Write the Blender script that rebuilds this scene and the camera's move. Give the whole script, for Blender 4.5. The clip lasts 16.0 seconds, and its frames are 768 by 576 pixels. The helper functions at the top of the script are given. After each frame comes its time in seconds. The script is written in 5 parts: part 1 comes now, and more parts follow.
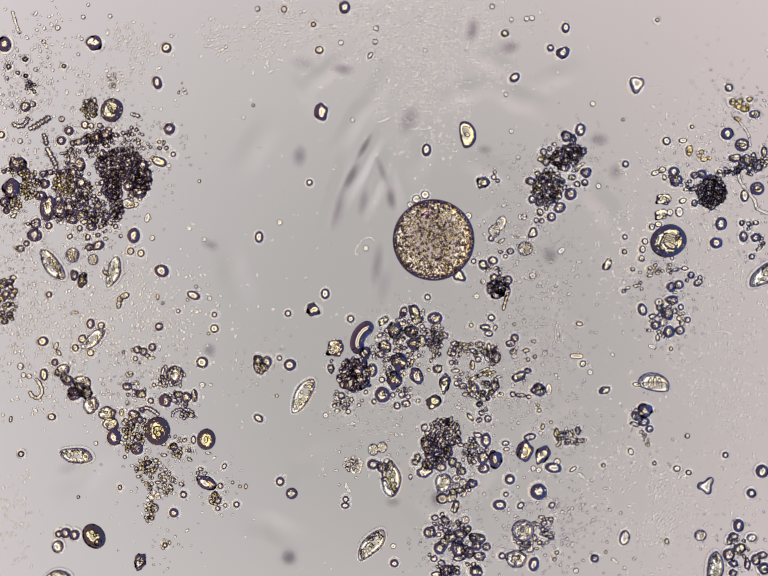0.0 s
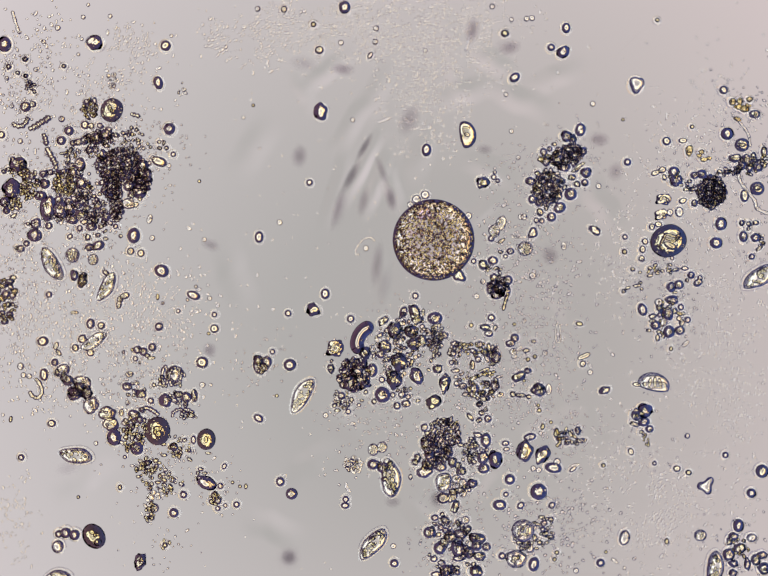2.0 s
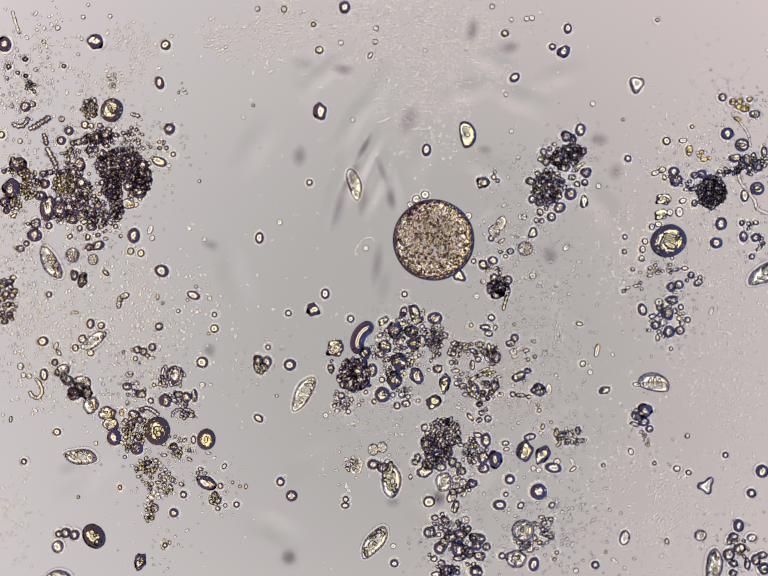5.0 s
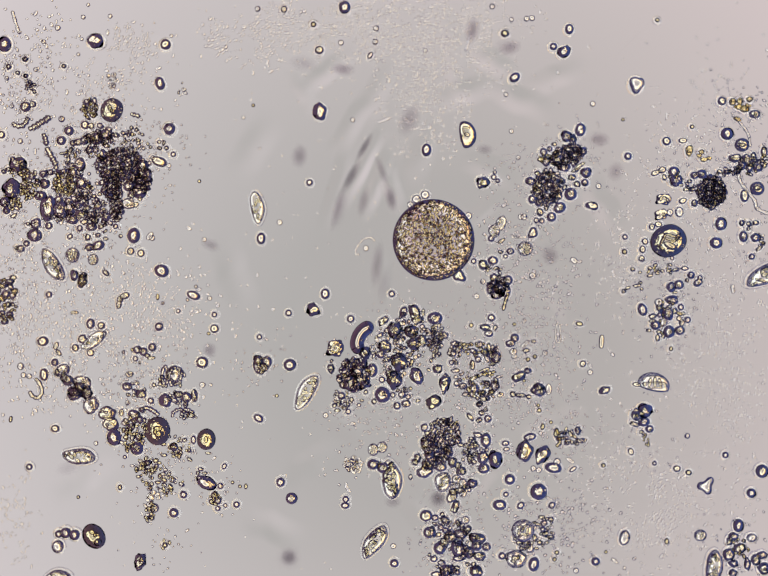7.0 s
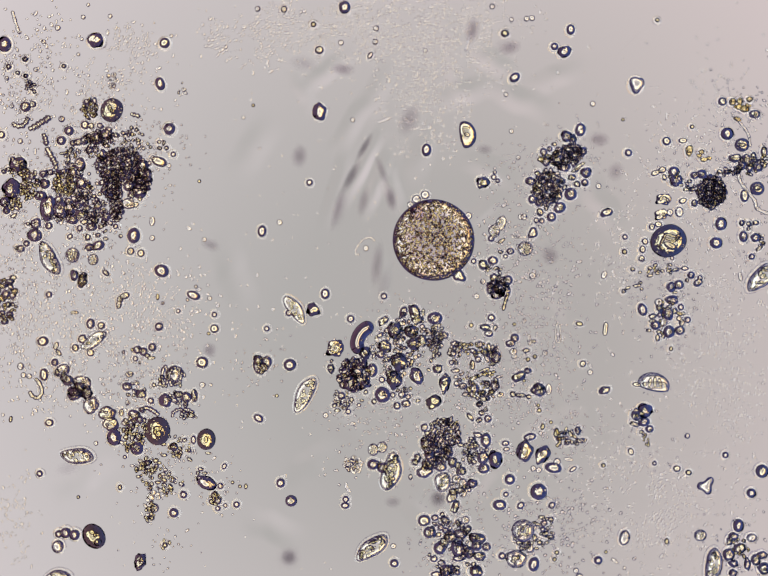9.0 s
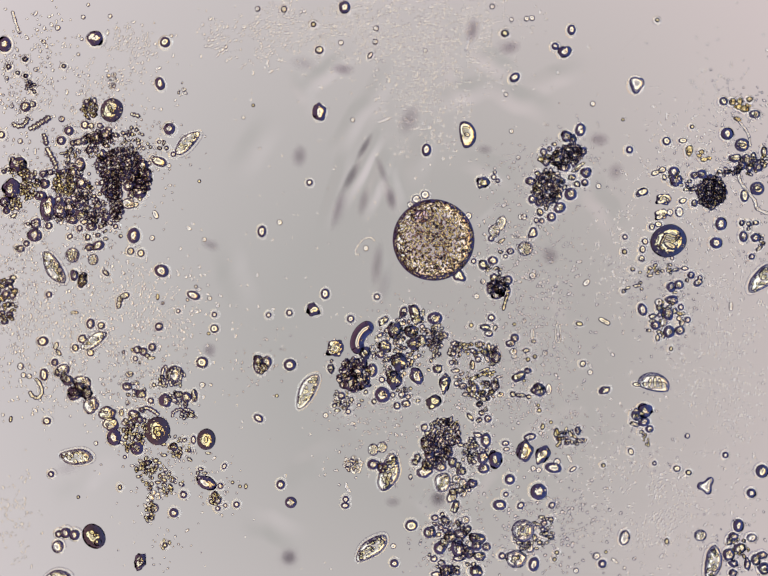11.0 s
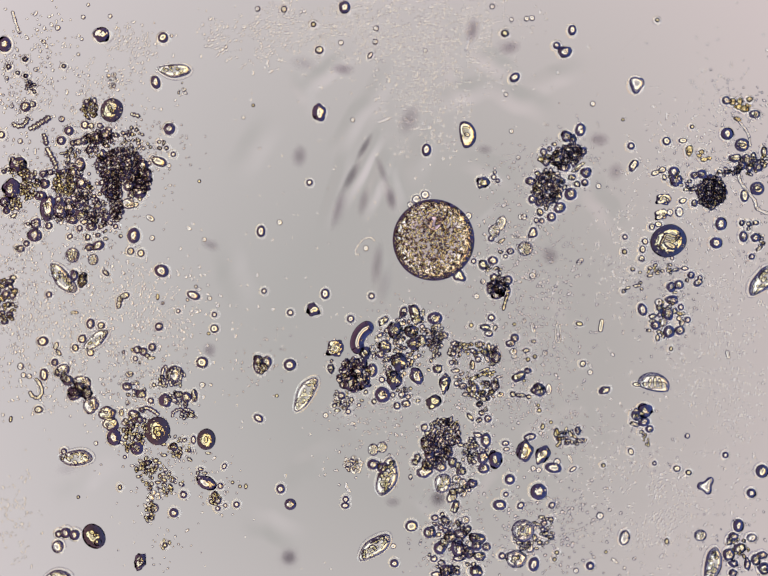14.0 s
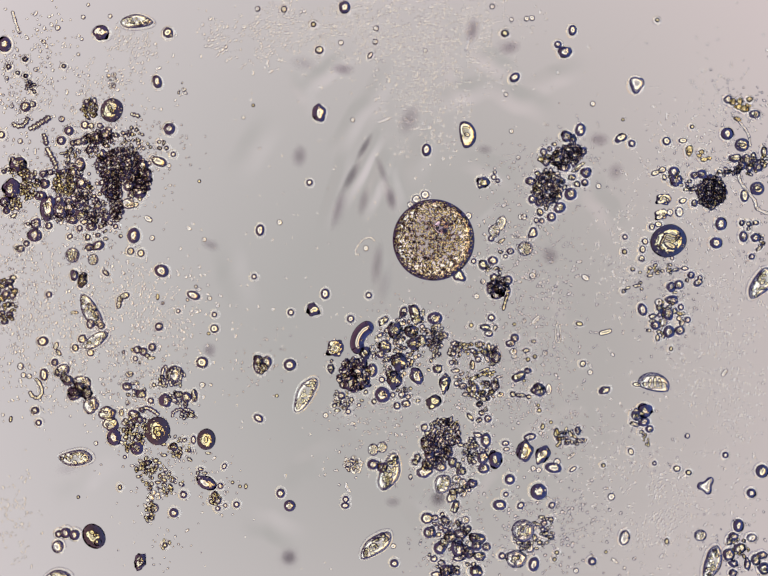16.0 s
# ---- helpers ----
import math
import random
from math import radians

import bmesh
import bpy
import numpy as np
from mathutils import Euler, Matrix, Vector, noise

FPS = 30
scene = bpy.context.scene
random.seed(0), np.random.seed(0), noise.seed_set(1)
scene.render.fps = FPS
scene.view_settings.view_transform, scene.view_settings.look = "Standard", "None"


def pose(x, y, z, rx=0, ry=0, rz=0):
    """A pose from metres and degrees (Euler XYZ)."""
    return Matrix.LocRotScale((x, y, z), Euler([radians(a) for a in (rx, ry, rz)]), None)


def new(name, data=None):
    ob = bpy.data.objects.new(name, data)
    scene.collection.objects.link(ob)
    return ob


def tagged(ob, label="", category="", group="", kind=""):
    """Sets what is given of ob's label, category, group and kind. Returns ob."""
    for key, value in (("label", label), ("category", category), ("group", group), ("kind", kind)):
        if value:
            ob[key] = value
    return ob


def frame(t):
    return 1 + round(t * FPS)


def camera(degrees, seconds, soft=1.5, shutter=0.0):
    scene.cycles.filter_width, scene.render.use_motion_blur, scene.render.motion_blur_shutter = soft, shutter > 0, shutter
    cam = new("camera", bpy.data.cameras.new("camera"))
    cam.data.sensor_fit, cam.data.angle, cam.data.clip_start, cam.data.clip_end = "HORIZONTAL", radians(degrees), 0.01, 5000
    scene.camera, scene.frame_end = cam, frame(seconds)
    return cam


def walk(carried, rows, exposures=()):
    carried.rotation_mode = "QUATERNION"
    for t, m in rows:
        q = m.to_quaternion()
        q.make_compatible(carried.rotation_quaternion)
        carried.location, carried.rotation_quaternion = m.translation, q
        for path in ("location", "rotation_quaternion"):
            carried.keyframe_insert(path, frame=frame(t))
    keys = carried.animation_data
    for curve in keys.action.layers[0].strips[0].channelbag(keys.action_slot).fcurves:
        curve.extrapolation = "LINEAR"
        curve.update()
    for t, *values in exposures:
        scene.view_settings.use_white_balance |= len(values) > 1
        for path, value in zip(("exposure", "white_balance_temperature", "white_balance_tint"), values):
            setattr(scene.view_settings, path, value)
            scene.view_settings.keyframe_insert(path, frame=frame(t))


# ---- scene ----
# A wet mount under a bright-field microscope, enlarged a thousand times: one micrometre is one millimetre here.
# Things are placed in field units (millimetres from the far left corner of the field of view).
FIELD_W, FIELD_H = 1568.0, 1176.0
EYE = 3.0
cam = camera(2 * math.degrees(math.atan(FIELD_W / 2000.0 / EYE)), 16.0, soft=1.5)
walk(cam, [(0.0, pose(0, 0, EYE)), (16.0, pose(0, 0, EYE))], exposures=[(0.0, 0.0), (16.0, 0.0)])


# ---------------------------------------------------------------- light
def nodes_of(name):
    m = bpy.data.materials.new(name)
    m.use_nodes = True
    nt = m.node_tree
    nt.nodes.clear()
    return m, nt, nt.nodes.new("ShaderNodeOutputMaterial")


world = bpy.data.worlds.new("rim_tint_world")
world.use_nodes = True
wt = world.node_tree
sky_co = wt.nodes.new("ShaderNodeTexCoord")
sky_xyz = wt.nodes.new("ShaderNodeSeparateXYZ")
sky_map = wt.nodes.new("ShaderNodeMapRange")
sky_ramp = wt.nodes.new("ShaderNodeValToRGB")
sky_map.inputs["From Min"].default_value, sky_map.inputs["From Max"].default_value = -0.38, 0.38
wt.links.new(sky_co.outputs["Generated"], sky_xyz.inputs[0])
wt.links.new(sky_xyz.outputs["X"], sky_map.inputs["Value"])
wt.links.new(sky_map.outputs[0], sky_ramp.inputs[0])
# made-up surround: cool on one side, warmer on the other, to tint grain rims
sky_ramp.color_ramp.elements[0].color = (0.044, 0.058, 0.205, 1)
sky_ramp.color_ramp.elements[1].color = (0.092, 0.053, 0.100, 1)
# made darker straight below than sideways, so rims shade from dark to blue outwards
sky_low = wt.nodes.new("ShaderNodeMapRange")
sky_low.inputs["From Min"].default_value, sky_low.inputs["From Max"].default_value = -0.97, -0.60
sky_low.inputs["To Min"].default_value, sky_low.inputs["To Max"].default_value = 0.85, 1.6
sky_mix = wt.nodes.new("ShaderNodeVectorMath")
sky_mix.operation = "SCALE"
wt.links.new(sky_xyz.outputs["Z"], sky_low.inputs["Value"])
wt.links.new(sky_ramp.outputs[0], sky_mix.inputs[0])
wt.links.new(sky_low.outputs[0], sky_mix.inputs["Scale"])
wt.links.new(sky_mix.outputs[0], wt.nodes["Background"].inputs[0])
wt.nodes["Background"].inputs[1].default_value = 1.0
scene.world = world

LAMP_Z, LAMP_R = -3.0, 0.45
LAMP_SPREAD, LENS_INDEX, LENS_DEPTH = 0.15, 1.8, 0.50


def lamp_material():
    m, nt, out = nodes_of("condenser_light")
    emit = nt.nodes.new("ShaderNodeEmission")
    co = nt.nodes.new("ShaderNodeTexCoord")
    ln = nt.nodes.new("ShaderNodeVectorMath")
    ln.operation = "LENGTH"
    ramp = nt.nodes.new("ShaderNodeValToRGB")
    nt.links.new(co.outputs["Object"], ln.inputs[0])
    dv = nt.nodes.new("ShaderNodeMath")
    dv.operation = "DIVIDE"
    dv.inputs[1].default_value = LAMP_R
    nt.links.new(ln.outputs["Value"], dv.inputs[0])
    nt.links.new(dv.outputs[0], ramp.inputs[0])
    # Field gradient and a bright ring for grain highlights, both painted into the lamp.
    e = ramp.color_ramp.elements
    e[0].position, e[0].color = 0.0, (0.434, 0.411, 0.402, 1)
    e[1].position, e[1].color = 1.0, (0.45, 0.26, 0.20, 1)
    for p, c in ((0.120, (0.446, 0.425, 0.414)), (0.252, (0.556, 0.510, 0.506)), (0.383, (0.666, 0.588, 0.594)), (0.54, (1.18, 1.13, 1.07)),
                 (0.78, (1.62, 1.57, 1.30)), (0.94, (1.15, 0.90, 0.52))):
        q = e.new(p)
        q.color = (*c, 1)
    # slight sideways tint of the background, also painted on the lamp
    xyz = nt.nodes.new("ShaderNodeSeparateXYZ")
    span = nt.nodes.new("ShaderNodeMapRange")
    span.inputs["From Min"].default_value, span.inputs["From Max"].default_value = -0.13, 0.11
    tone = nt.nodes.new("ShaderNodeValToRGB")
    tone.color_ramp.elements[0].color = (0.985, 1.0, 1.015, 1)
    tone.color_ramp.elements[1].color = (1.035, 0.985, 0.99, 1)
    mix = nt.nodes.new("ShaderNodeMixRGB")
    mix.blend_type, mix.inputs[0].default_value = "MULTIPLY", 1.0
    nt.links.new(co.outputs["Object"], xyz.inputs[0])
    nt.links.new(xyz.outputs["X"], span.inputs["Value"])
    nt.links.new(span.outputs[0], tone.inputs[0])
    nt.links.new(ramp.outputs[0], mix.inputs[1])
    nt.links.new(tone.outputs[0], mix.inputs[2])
    # lens colour fringes painted on the lamp: warm at one edge, cool opposite
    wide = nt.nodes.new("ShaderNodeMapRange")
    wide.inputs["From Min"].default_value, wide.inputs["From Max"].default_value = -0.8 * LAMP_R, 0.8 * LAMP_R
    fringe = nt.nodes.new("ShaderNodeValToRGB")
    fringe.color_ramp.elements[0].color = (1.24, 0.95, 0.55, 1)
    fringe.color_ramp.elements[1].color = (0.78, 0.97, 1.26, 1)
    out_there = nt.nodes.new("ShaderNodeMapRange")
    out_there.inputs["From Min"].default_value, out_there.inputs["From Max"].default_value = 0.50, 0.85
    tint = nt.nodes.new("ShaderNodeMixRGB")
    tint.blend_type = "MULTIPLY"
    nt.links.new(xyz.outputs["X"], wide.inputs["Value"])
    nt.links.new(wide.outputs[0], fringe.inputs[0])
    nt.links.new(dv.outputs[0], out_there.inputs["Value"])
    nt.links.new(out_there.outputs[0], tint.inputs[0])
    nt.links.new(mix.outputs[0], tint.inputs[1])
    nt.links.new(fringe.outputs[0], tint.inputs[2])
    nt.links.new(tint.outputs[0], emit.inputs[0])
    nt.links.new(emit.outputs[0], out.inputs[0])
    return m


# ---------------------------------------------------------------- materials
def clear_material(name, ior, tint, spread=0.15, bump=0.0, scale=60.0, rough=0.0, thin=0.0):
    """A body that bends light, in a medium of water: index of refraction against water, and its tint.
    thin: share of the light that passes unbent through a body too thin to catch all of it."""
    m, nt, out = nodes_of(name)
    sh = nt.nodes.new("ShaderNodeBsdfRefraction")
    sh.inputs["IOR"].default_value = ior
    sh.inputs["Roughness"].default_value = rough
    co = nt.nodes.new("ShaderNodeTexCoord")
    info = nt.nodes.new("ShaderNodeObjectInfo")
    mul = nt.nodes.new("ShaderNodeVectorMath")
    mul.operation = "MULTIPLY_ADD"
    mul.inputs[1].default_value = (2.3, 2.3, 2.3)
    comb = nt.nodes.new("ShaderNodeCombineXYZ")
    off = nt.nodes.new("ShaderNodeMath")
    off.operation = "MULTIPLY"
    off.inputs[1].default_value = 37.0
    nt.links.new(info.outputs["Random"], off.inputs[0])
    nt.links.new(off.outputs[0], comb.inputs[0])
    nt.links.new(co.outputs["Object"], mul.inputs[0])
    nt.links.new(comb.outputs[0], mul.inputs[2])
    tex = nt.nodes.new("ShaderNodeTexNoise")
    tex.inputs["Scale"].default_value = scale
    tex.inputs["Detail"].default_value = 2.0
    nt.links.new(mul.outputs[0], tex.inputs["Vector"])
    ramp = nt.nodes.new("ShaderNodeValToRGB")
    lo = [max(0.0, c - spread) for c in tint]
    hi = [min(1.0, c + spread) for c in tint]
    ramp.color_ramp.elements[0].position, ramp.color_ramp.elements[0].color = 0.35, (*lo, 1)
    ramp.color_ramp.elements[1].position, ramp.color_ramp.elements[1].color = 0.65, (*hi, 1)
    nt.links.new(tex.outputs["Fac"], ramp.inputs[0])
    nt.links.new(ramp.outputs[0], sh.inputs["Color"])
    if bump:
        b = nt.nodes.new("ShaderNodeBump")
        b.inputs["Strength"].default_value = bump
        b.inputs["Distance"].default_value = 0.3
        nt.links.new(tex.outputs["Fac"], b.inputs["Height"])
        nt.links.new(b.outputs[0], sh.inputs["Normal"])
    if thin:
        through_it = nt.nodes.new("ShaderNodeBsdfTransparent")
        blend = nt.nodes.new("ShaderNodeMixShader")
        blend.inputs[0].default_value = thin
        nt.links.new(sh.outputs[0], blend.inputs[1])
        nt.links.new(through_it.outputs[0], blend.inputs[2])
        nt.links.new(blend.outputs[0], out.inputs[0])
    else:
        nt.links.new(sh.outputs[0], out.inputs[0])
    return m


def glass_material(name, ior):
    m, nt, out = nodes_of(name)
    sh = nt.nodes.new("ShaderNodeBsdfRefraction")
    sh.inputs["IOR"].default_value = ior
    sh.inputs["Roughness"].default_value = 0.0
    sh.inputs["Color"].default_value = (0.995, 1.0, 0.995, 1)
    nt.links.new(sh.outputs[0], out.inputs[0])
    return m


def smudge_material(name, colour, soft):
    """A thin dried film: clear at its rim, darker towards its middle."""
    m, nt, out = nodes_of(name)
    sh = nt.nodes.new("ShaderNodeBsdfTransparent")
    co = nt.nodes.new("ShaderNodeTexCoord")
    flat = nt.nodes.new("ShaderNodeVectorMath")
    flat.operation = "MULTIPLY"
    flat.inputs[1].default_value = (1, 1, 0)
    ln = nt.nodes.new("ShaderNodeVectorMath")
    ln.operation = "LENGTH"
    ramp = nt.nodes.new("ShaderNodeValToRGB")
    ramp.color_ramp.interpolation = "EASE"
    nt.links.new(co.outputs["Object"], flat.inputs[0])
    nt.links.new(flat.outputs[0], ln.inputs[0])
    nt.links.new(ln.outputs["Value"], ramp.inputs[0])
    ramp.color_ramp.elements[0].position, ramp.color_ramp.elements[0].color = soft, (*colour, 1)
    ramp.color_ramp.elements[1].position, ramp.color_ramp.elements[1].color = 0.97, (1, 1, 1, 1)
    nt.links.new(ramp.outputs[0], sh.inputs[0])
    nt.links.new(sh.outputs[0], out.inputs[0])
    return m


MAT = {
    "slide": glass_material("slide_glass", LENS_INDEX),
    "dark": clear_material("dense_drop", 1.225, (0.97, 0.95, 0.90), 0.03, 0.09, 1.0),
    "clear": clear_material("clear_grain", 1.15, (0.97, 0.95, 0.86), 0.03, 0.07, 0.8),
    "small": clear_material("small_clear_grain", 1.28, (0.97, 0.96, 0.90), 0.03, 0.08, 0.9),
    "pale": clear_material("pale_cell", 1.125, (0.95, 0.94, 0.92), 0.02, 0.08, 1.2, thin=0.08),
    "amber": clear_material("amber_grain", 1.23, (0.97, 0.94, 0.76), 0.03, 0.10, 0.9),
    "brown": clear_material("brown_grain", 1.30, (0.94, 0.91, 0.86), 0.04, 0.10, 0.9),
    "chip": clear_material("angular_grain", 1.22, (0.975, 0.96, 0.86), 0.03, 0.09, 1.2),
    "dense": clear_material("dense_oil", 1.75, (0.93, 0.90, 0.84), 0.03, 0.05, 0.8),
    "speck": clear_material("dark_yolk_granule", 1.22, (0.84, 0.76, 0.76), 0.05, 0.0, 40.0),
    # for the added skirts that give grains a bright halo
    "brim": clear_material("halo_wedge", 1.15, (1.0, 1.0, 1.0), 0.0, thin=0.75),
    "oil": clear_material("oil_drop", 1.175, (0.96, 0.93, 0.76), 0.03, 0.14, 0.8),
    "body": clear_material("cell_body", 1.138, (0.965, 0.965, 0.94), 0.015, 0.03, 40.0, thin=0.10),
    "lens_oil": clear_material("flat_oil_drop", 1.142, (0.92, 0.90, 0.79), 0.03, 0.14, 0.8),
    "vacuole": clear_material("vacuole", 1.115, (0.965, 0.955, 0.87), 0.04),
    "yolk": clear_material("yolk_granule", 1.15, (0.97, 0.95, 0.80), 0.03, 0.0, 40.0),
    # for the added mounds whose shape makes soft bright and dark streaks
    "slime": clear_material("slime", 1.07, (1.0, 1.0, 1.0), 0.0, 0.0, 20.0),
    "nucleus": clear_material("egg_nucleus", 1.05, (0.95, 0.90, 0.985), 0.02, 0.03, 1.2, rough=0.16),
    "membrane": clear_material("egg_membrane", 1.058, (0.90, 0.86, 0.84), 0.02),
    # for the added skirts that give ciliates a bright halo
    "edge_halo": clear_material("slime_coat", 1.15, (1.0, 1.0, 1.0), 0.0, thin=0.75),
    "germ": clear_material("bacterium", 1.11, (0.965, 0.965, 0.985), 0.02, 0.0, 40.0, thin=0.22),
    "crumb": clear_material("brownish_crumb", 1.16, (0.925, 0.912, 0.925), 0.03, 0.0, 40.0, thin=0.15),
    "faint": clear_material("faint_bacterium", 1.095, (0.920, 0.915, 0.925), 0.04, 0.0, 40.0, thin=0.42),
    "gold": clear_material("gold_flake", 1.15, (0.985, 0.89, 0.62), 0.03, 0.08, 1.2, thin=0.12),
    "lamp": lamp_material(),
}


# ---------------------------------------------------------------- mesh builders
def link(name, bm, material, parent=None, label=""):
    me = bpy.data.meshes.new(name)
    for f in bm.faces:
        f.smooth = True
    bm.to_mesh(me)
    bm.free()
    if material:
        me.materials.append(material)
    ob = new(name, me)
    if parent:
        ob.parent = parent
    if label:
        tagged(ob, label)
    return ob


def ground(x, y, z=0.0):
    """A place in the world from field units."""
    near = (EYE - z) / EYE
    return Vector(((x - FIELD_W / 2) / 1000.0 * near, (FIELD_H / 2 - y) / 1000.0 * near, z))


def foot(x, y, z):
    """The place on the slide under a centre that lies z above it."""
    p = ground(x, y, z)
    return Vector((p.x, p.y, 0.0))


def lump_bmesh(detail, amount, freq, seed):
    bm = bmesh.new()
    bmesh.ops.create_icosphere(bm, subdivisions=detail, radius=1.0)
    shift = Vector((seed * 7.31, seed * 3.17, seed * 1.93))
    for v in bm.verts:
        n = v.co.normalized()
        v.co = n * (1.0 + amount * noise.noise(n * freq + shift) + 0.2 * amount * noise.noise(n * freq * 2.3 - shift))
    return bm


SHAPES = {}
LARGE, CLUMPED = [], []


SHAPE_NOISE = {"round": (0.06, 0.9, 1), "lump": (0.30, 1.15, 20), "half": (0.05, 0.9, 60), "corner": (0.12, 1.2, 80), "star": (0.10, 1.2, 150), "rod": (0.03, 1.0, 170), "crust": (0.12, 4.6, 90),
               "facet": (0.20, 1.7, 110), "wedge": (0.16, 1.4, 130)}
SIZES = (6.0, 8.5, 12.0, 17.0, 26.0, 40.0)


def cut_facets(bm, variant, planes, sharp):
    """Turns a ball into an angular chip with rounded edges."""
    rr = random.Random(500 + variant)
    cuts = []
    for i in range(planes):
        z, a = 1 - 2 * (i + 0.5) / planes + rr.uniform(-0.1, 0.1), i * 2.4 + rr.uniform(-0.5, 0.5)
        p = Vector((math.sqrt(max(0.0, 1 - z * z)) * math.cos(a), math.sqrt(max(0.0, 1 - z * z)) * math.sin(a), z)).normalized()
        cuts.append(p / rr.uniform(0.72, 1.0))
    for v in bm.verts:
        n = v.co.normalized()
        v.co *= 1.04 / max(0.6, sum(max(0.0, n.dot(c)) ** sharp for c in cuts) ** (1.0 / sharp))


def add_brim(bm, width):
    """An added wedge-shaped skirt round a grain's foot that bends light into a bright halo."""
    sides = 28
    rings = []
    for r, z in ((0.80, -0.95), (0.97, -0.95 + width * 0.62), (0.97 + width * 0.5, -0.95 + width * 0.26), (0.97 + width, -0.95)):
        rings.append([bm.verts.new((r * math.cos(2 * math.pi * k / sides), r * math.sin(2 * math.pi * k / sides), z)) for k in range(sides)])
    for a, b in zip(rings, rings[1:] + rings[:1]):
        for k in range(sides):
            f = bm.faces.new((a[k], a[(k + 1) % sides], b[(k + 1) % sides], b[k]))
            f.material_index = 1
            f.normal_update()
    return bm


def grain_mesh(shape, size, variant, mat, brim):
    big = max(size, 0) >= 12
    bucket = min([q for q in SIZES if q >= size] or [SIZES[-1]]) if brim else 0
    key = (shape, big, variant, mat, bucket)
    if key not in SHAPES:
        amount, freq, seed = SHAPE_NOISE[shape]
        bm = lump_bmesh(5 if shape == "crust" else 4 if big else 3, amount, freq, variant + seed)
        for v in bm.verts:
            if shape == "half" and v.co.x < -0.25:
                v.co.x = -0.25 + 0.34 * (v.co.x + 0.25)
            if shape == "rod":
                v.co.x = math.copysign(abs(v.co.x) ** 0.45, v.co.x)
            if shape == "star":
                a = math.atan2(v.co.y, v.co.x)
                v.co.x, v.co.y = v.co.x * (0.82 + 0.24 * math.cos(3 * a)), v.co.y * (0.82 + 0.24 * math.cos(3 * a))
            if shape == "corner":
                a = math.atan2(v.co.y, v.co.x)
                v.co.x, v.co.y = v.co.x * (0.93 + 0.12 * math.cos(3 * a)), v.co.y * (0.93 + 0.12 * math.cos(3 * a))
        if shape == "facet":
            cut_facets(bm, variant, 13, 9)
        if shape == "wedge":
            cut_facets(bm, variant, 7, 8)
        if bucket:
            add_brim(bm, 6.0 / bucket)
        me = bpy.data.meshes.new("grain")
        for f in bm.faces:
            f.smooth = True
        bm.to_mesh(me)
        bm.free()
        me.materials.append(MAT[mat])
        if bucket:
            me.materials.append(MAT["brim"])
        SHAPES[key] = me
    return SHAPES[key]


RND = random.Random(11)


def put_grain(name, x, y, rx, ry, turn, mat, shape, parent=None, z=None, flat=0.85, brim=False):
    ob = new(name, grain_mesh(shape, max(rx, ry), RND.randrange(7), mat, brim and min(rx, ry) >= (9 if mat == "pale" else 5)))
    rz = flat * min(rx, ry) / 1000.0
    spin = Euler((0.0, 0.0, RND.uniform(0, 6.28) if abs(rx - ry) < 1 else -radians(turn))).to_quaternion()
    ob.rotation_mode = "QUATERNION"
    ob.rotation_quaternion = spin
    ob.scale = (rx / 1000.0, ry / 1000.0, rz)
    ob.location = ground(x, y, rz if z is None else z)
    if parent:
        ob.parent = parent
    return ob


LABELS = {
    "dark": "round oil droplet with thick dark rim and bright centre",
    "clear": "clear glassy grain with dark outline and pale yellow centre",
    "pale": "pale transparent round cell with thin violet outline",
    "amber": "small amber yellow granule lying on the glass slide",
    "oil": "large golden oil droplet with a broad dark rim",
    "brown": "dark brown granule of debris on the glass slide",
    "chip": "angular clear grain with dark outline",
}
CATS = {"dark": "oil droplet", "clear": "grain", "pale": "cell", "amber": "granule", "oil": "oil droplet", "brown": "granule", "chip": "grain"}
NAMES = {"dark": "oil_droplet", "clear": "starch_grain", "pale": "round_cell", "amber": "amber_granule", "oil": "large_oil_droplet",
         "brown": "brown_granule", "chip": "angular_grain"}


def loose(mat, x, y, rx, ry=None, turn=0, shape="round", label="", flat=0.85):
    """One grain that lies alone on the slide. turn: degrees clockwise as seen from above."""
    soft_one = mat == "clear" and max(rx, ry or rx) <= 6
    ob = put_grain(NAMES[mat], x, y, rx, ry or rx, turn, "pale" if soft_one else mat, shape, flat=flat, brim=shape not in ("star", "rod"))
    return tagged(ob, label or LABELS[mat], CATS[mat], "loose " + CATS[mat] + "s")


def loose_row(mat, *spots, shape="round"):
    for s in spots:
        loose(mat, *s, shape=shape)


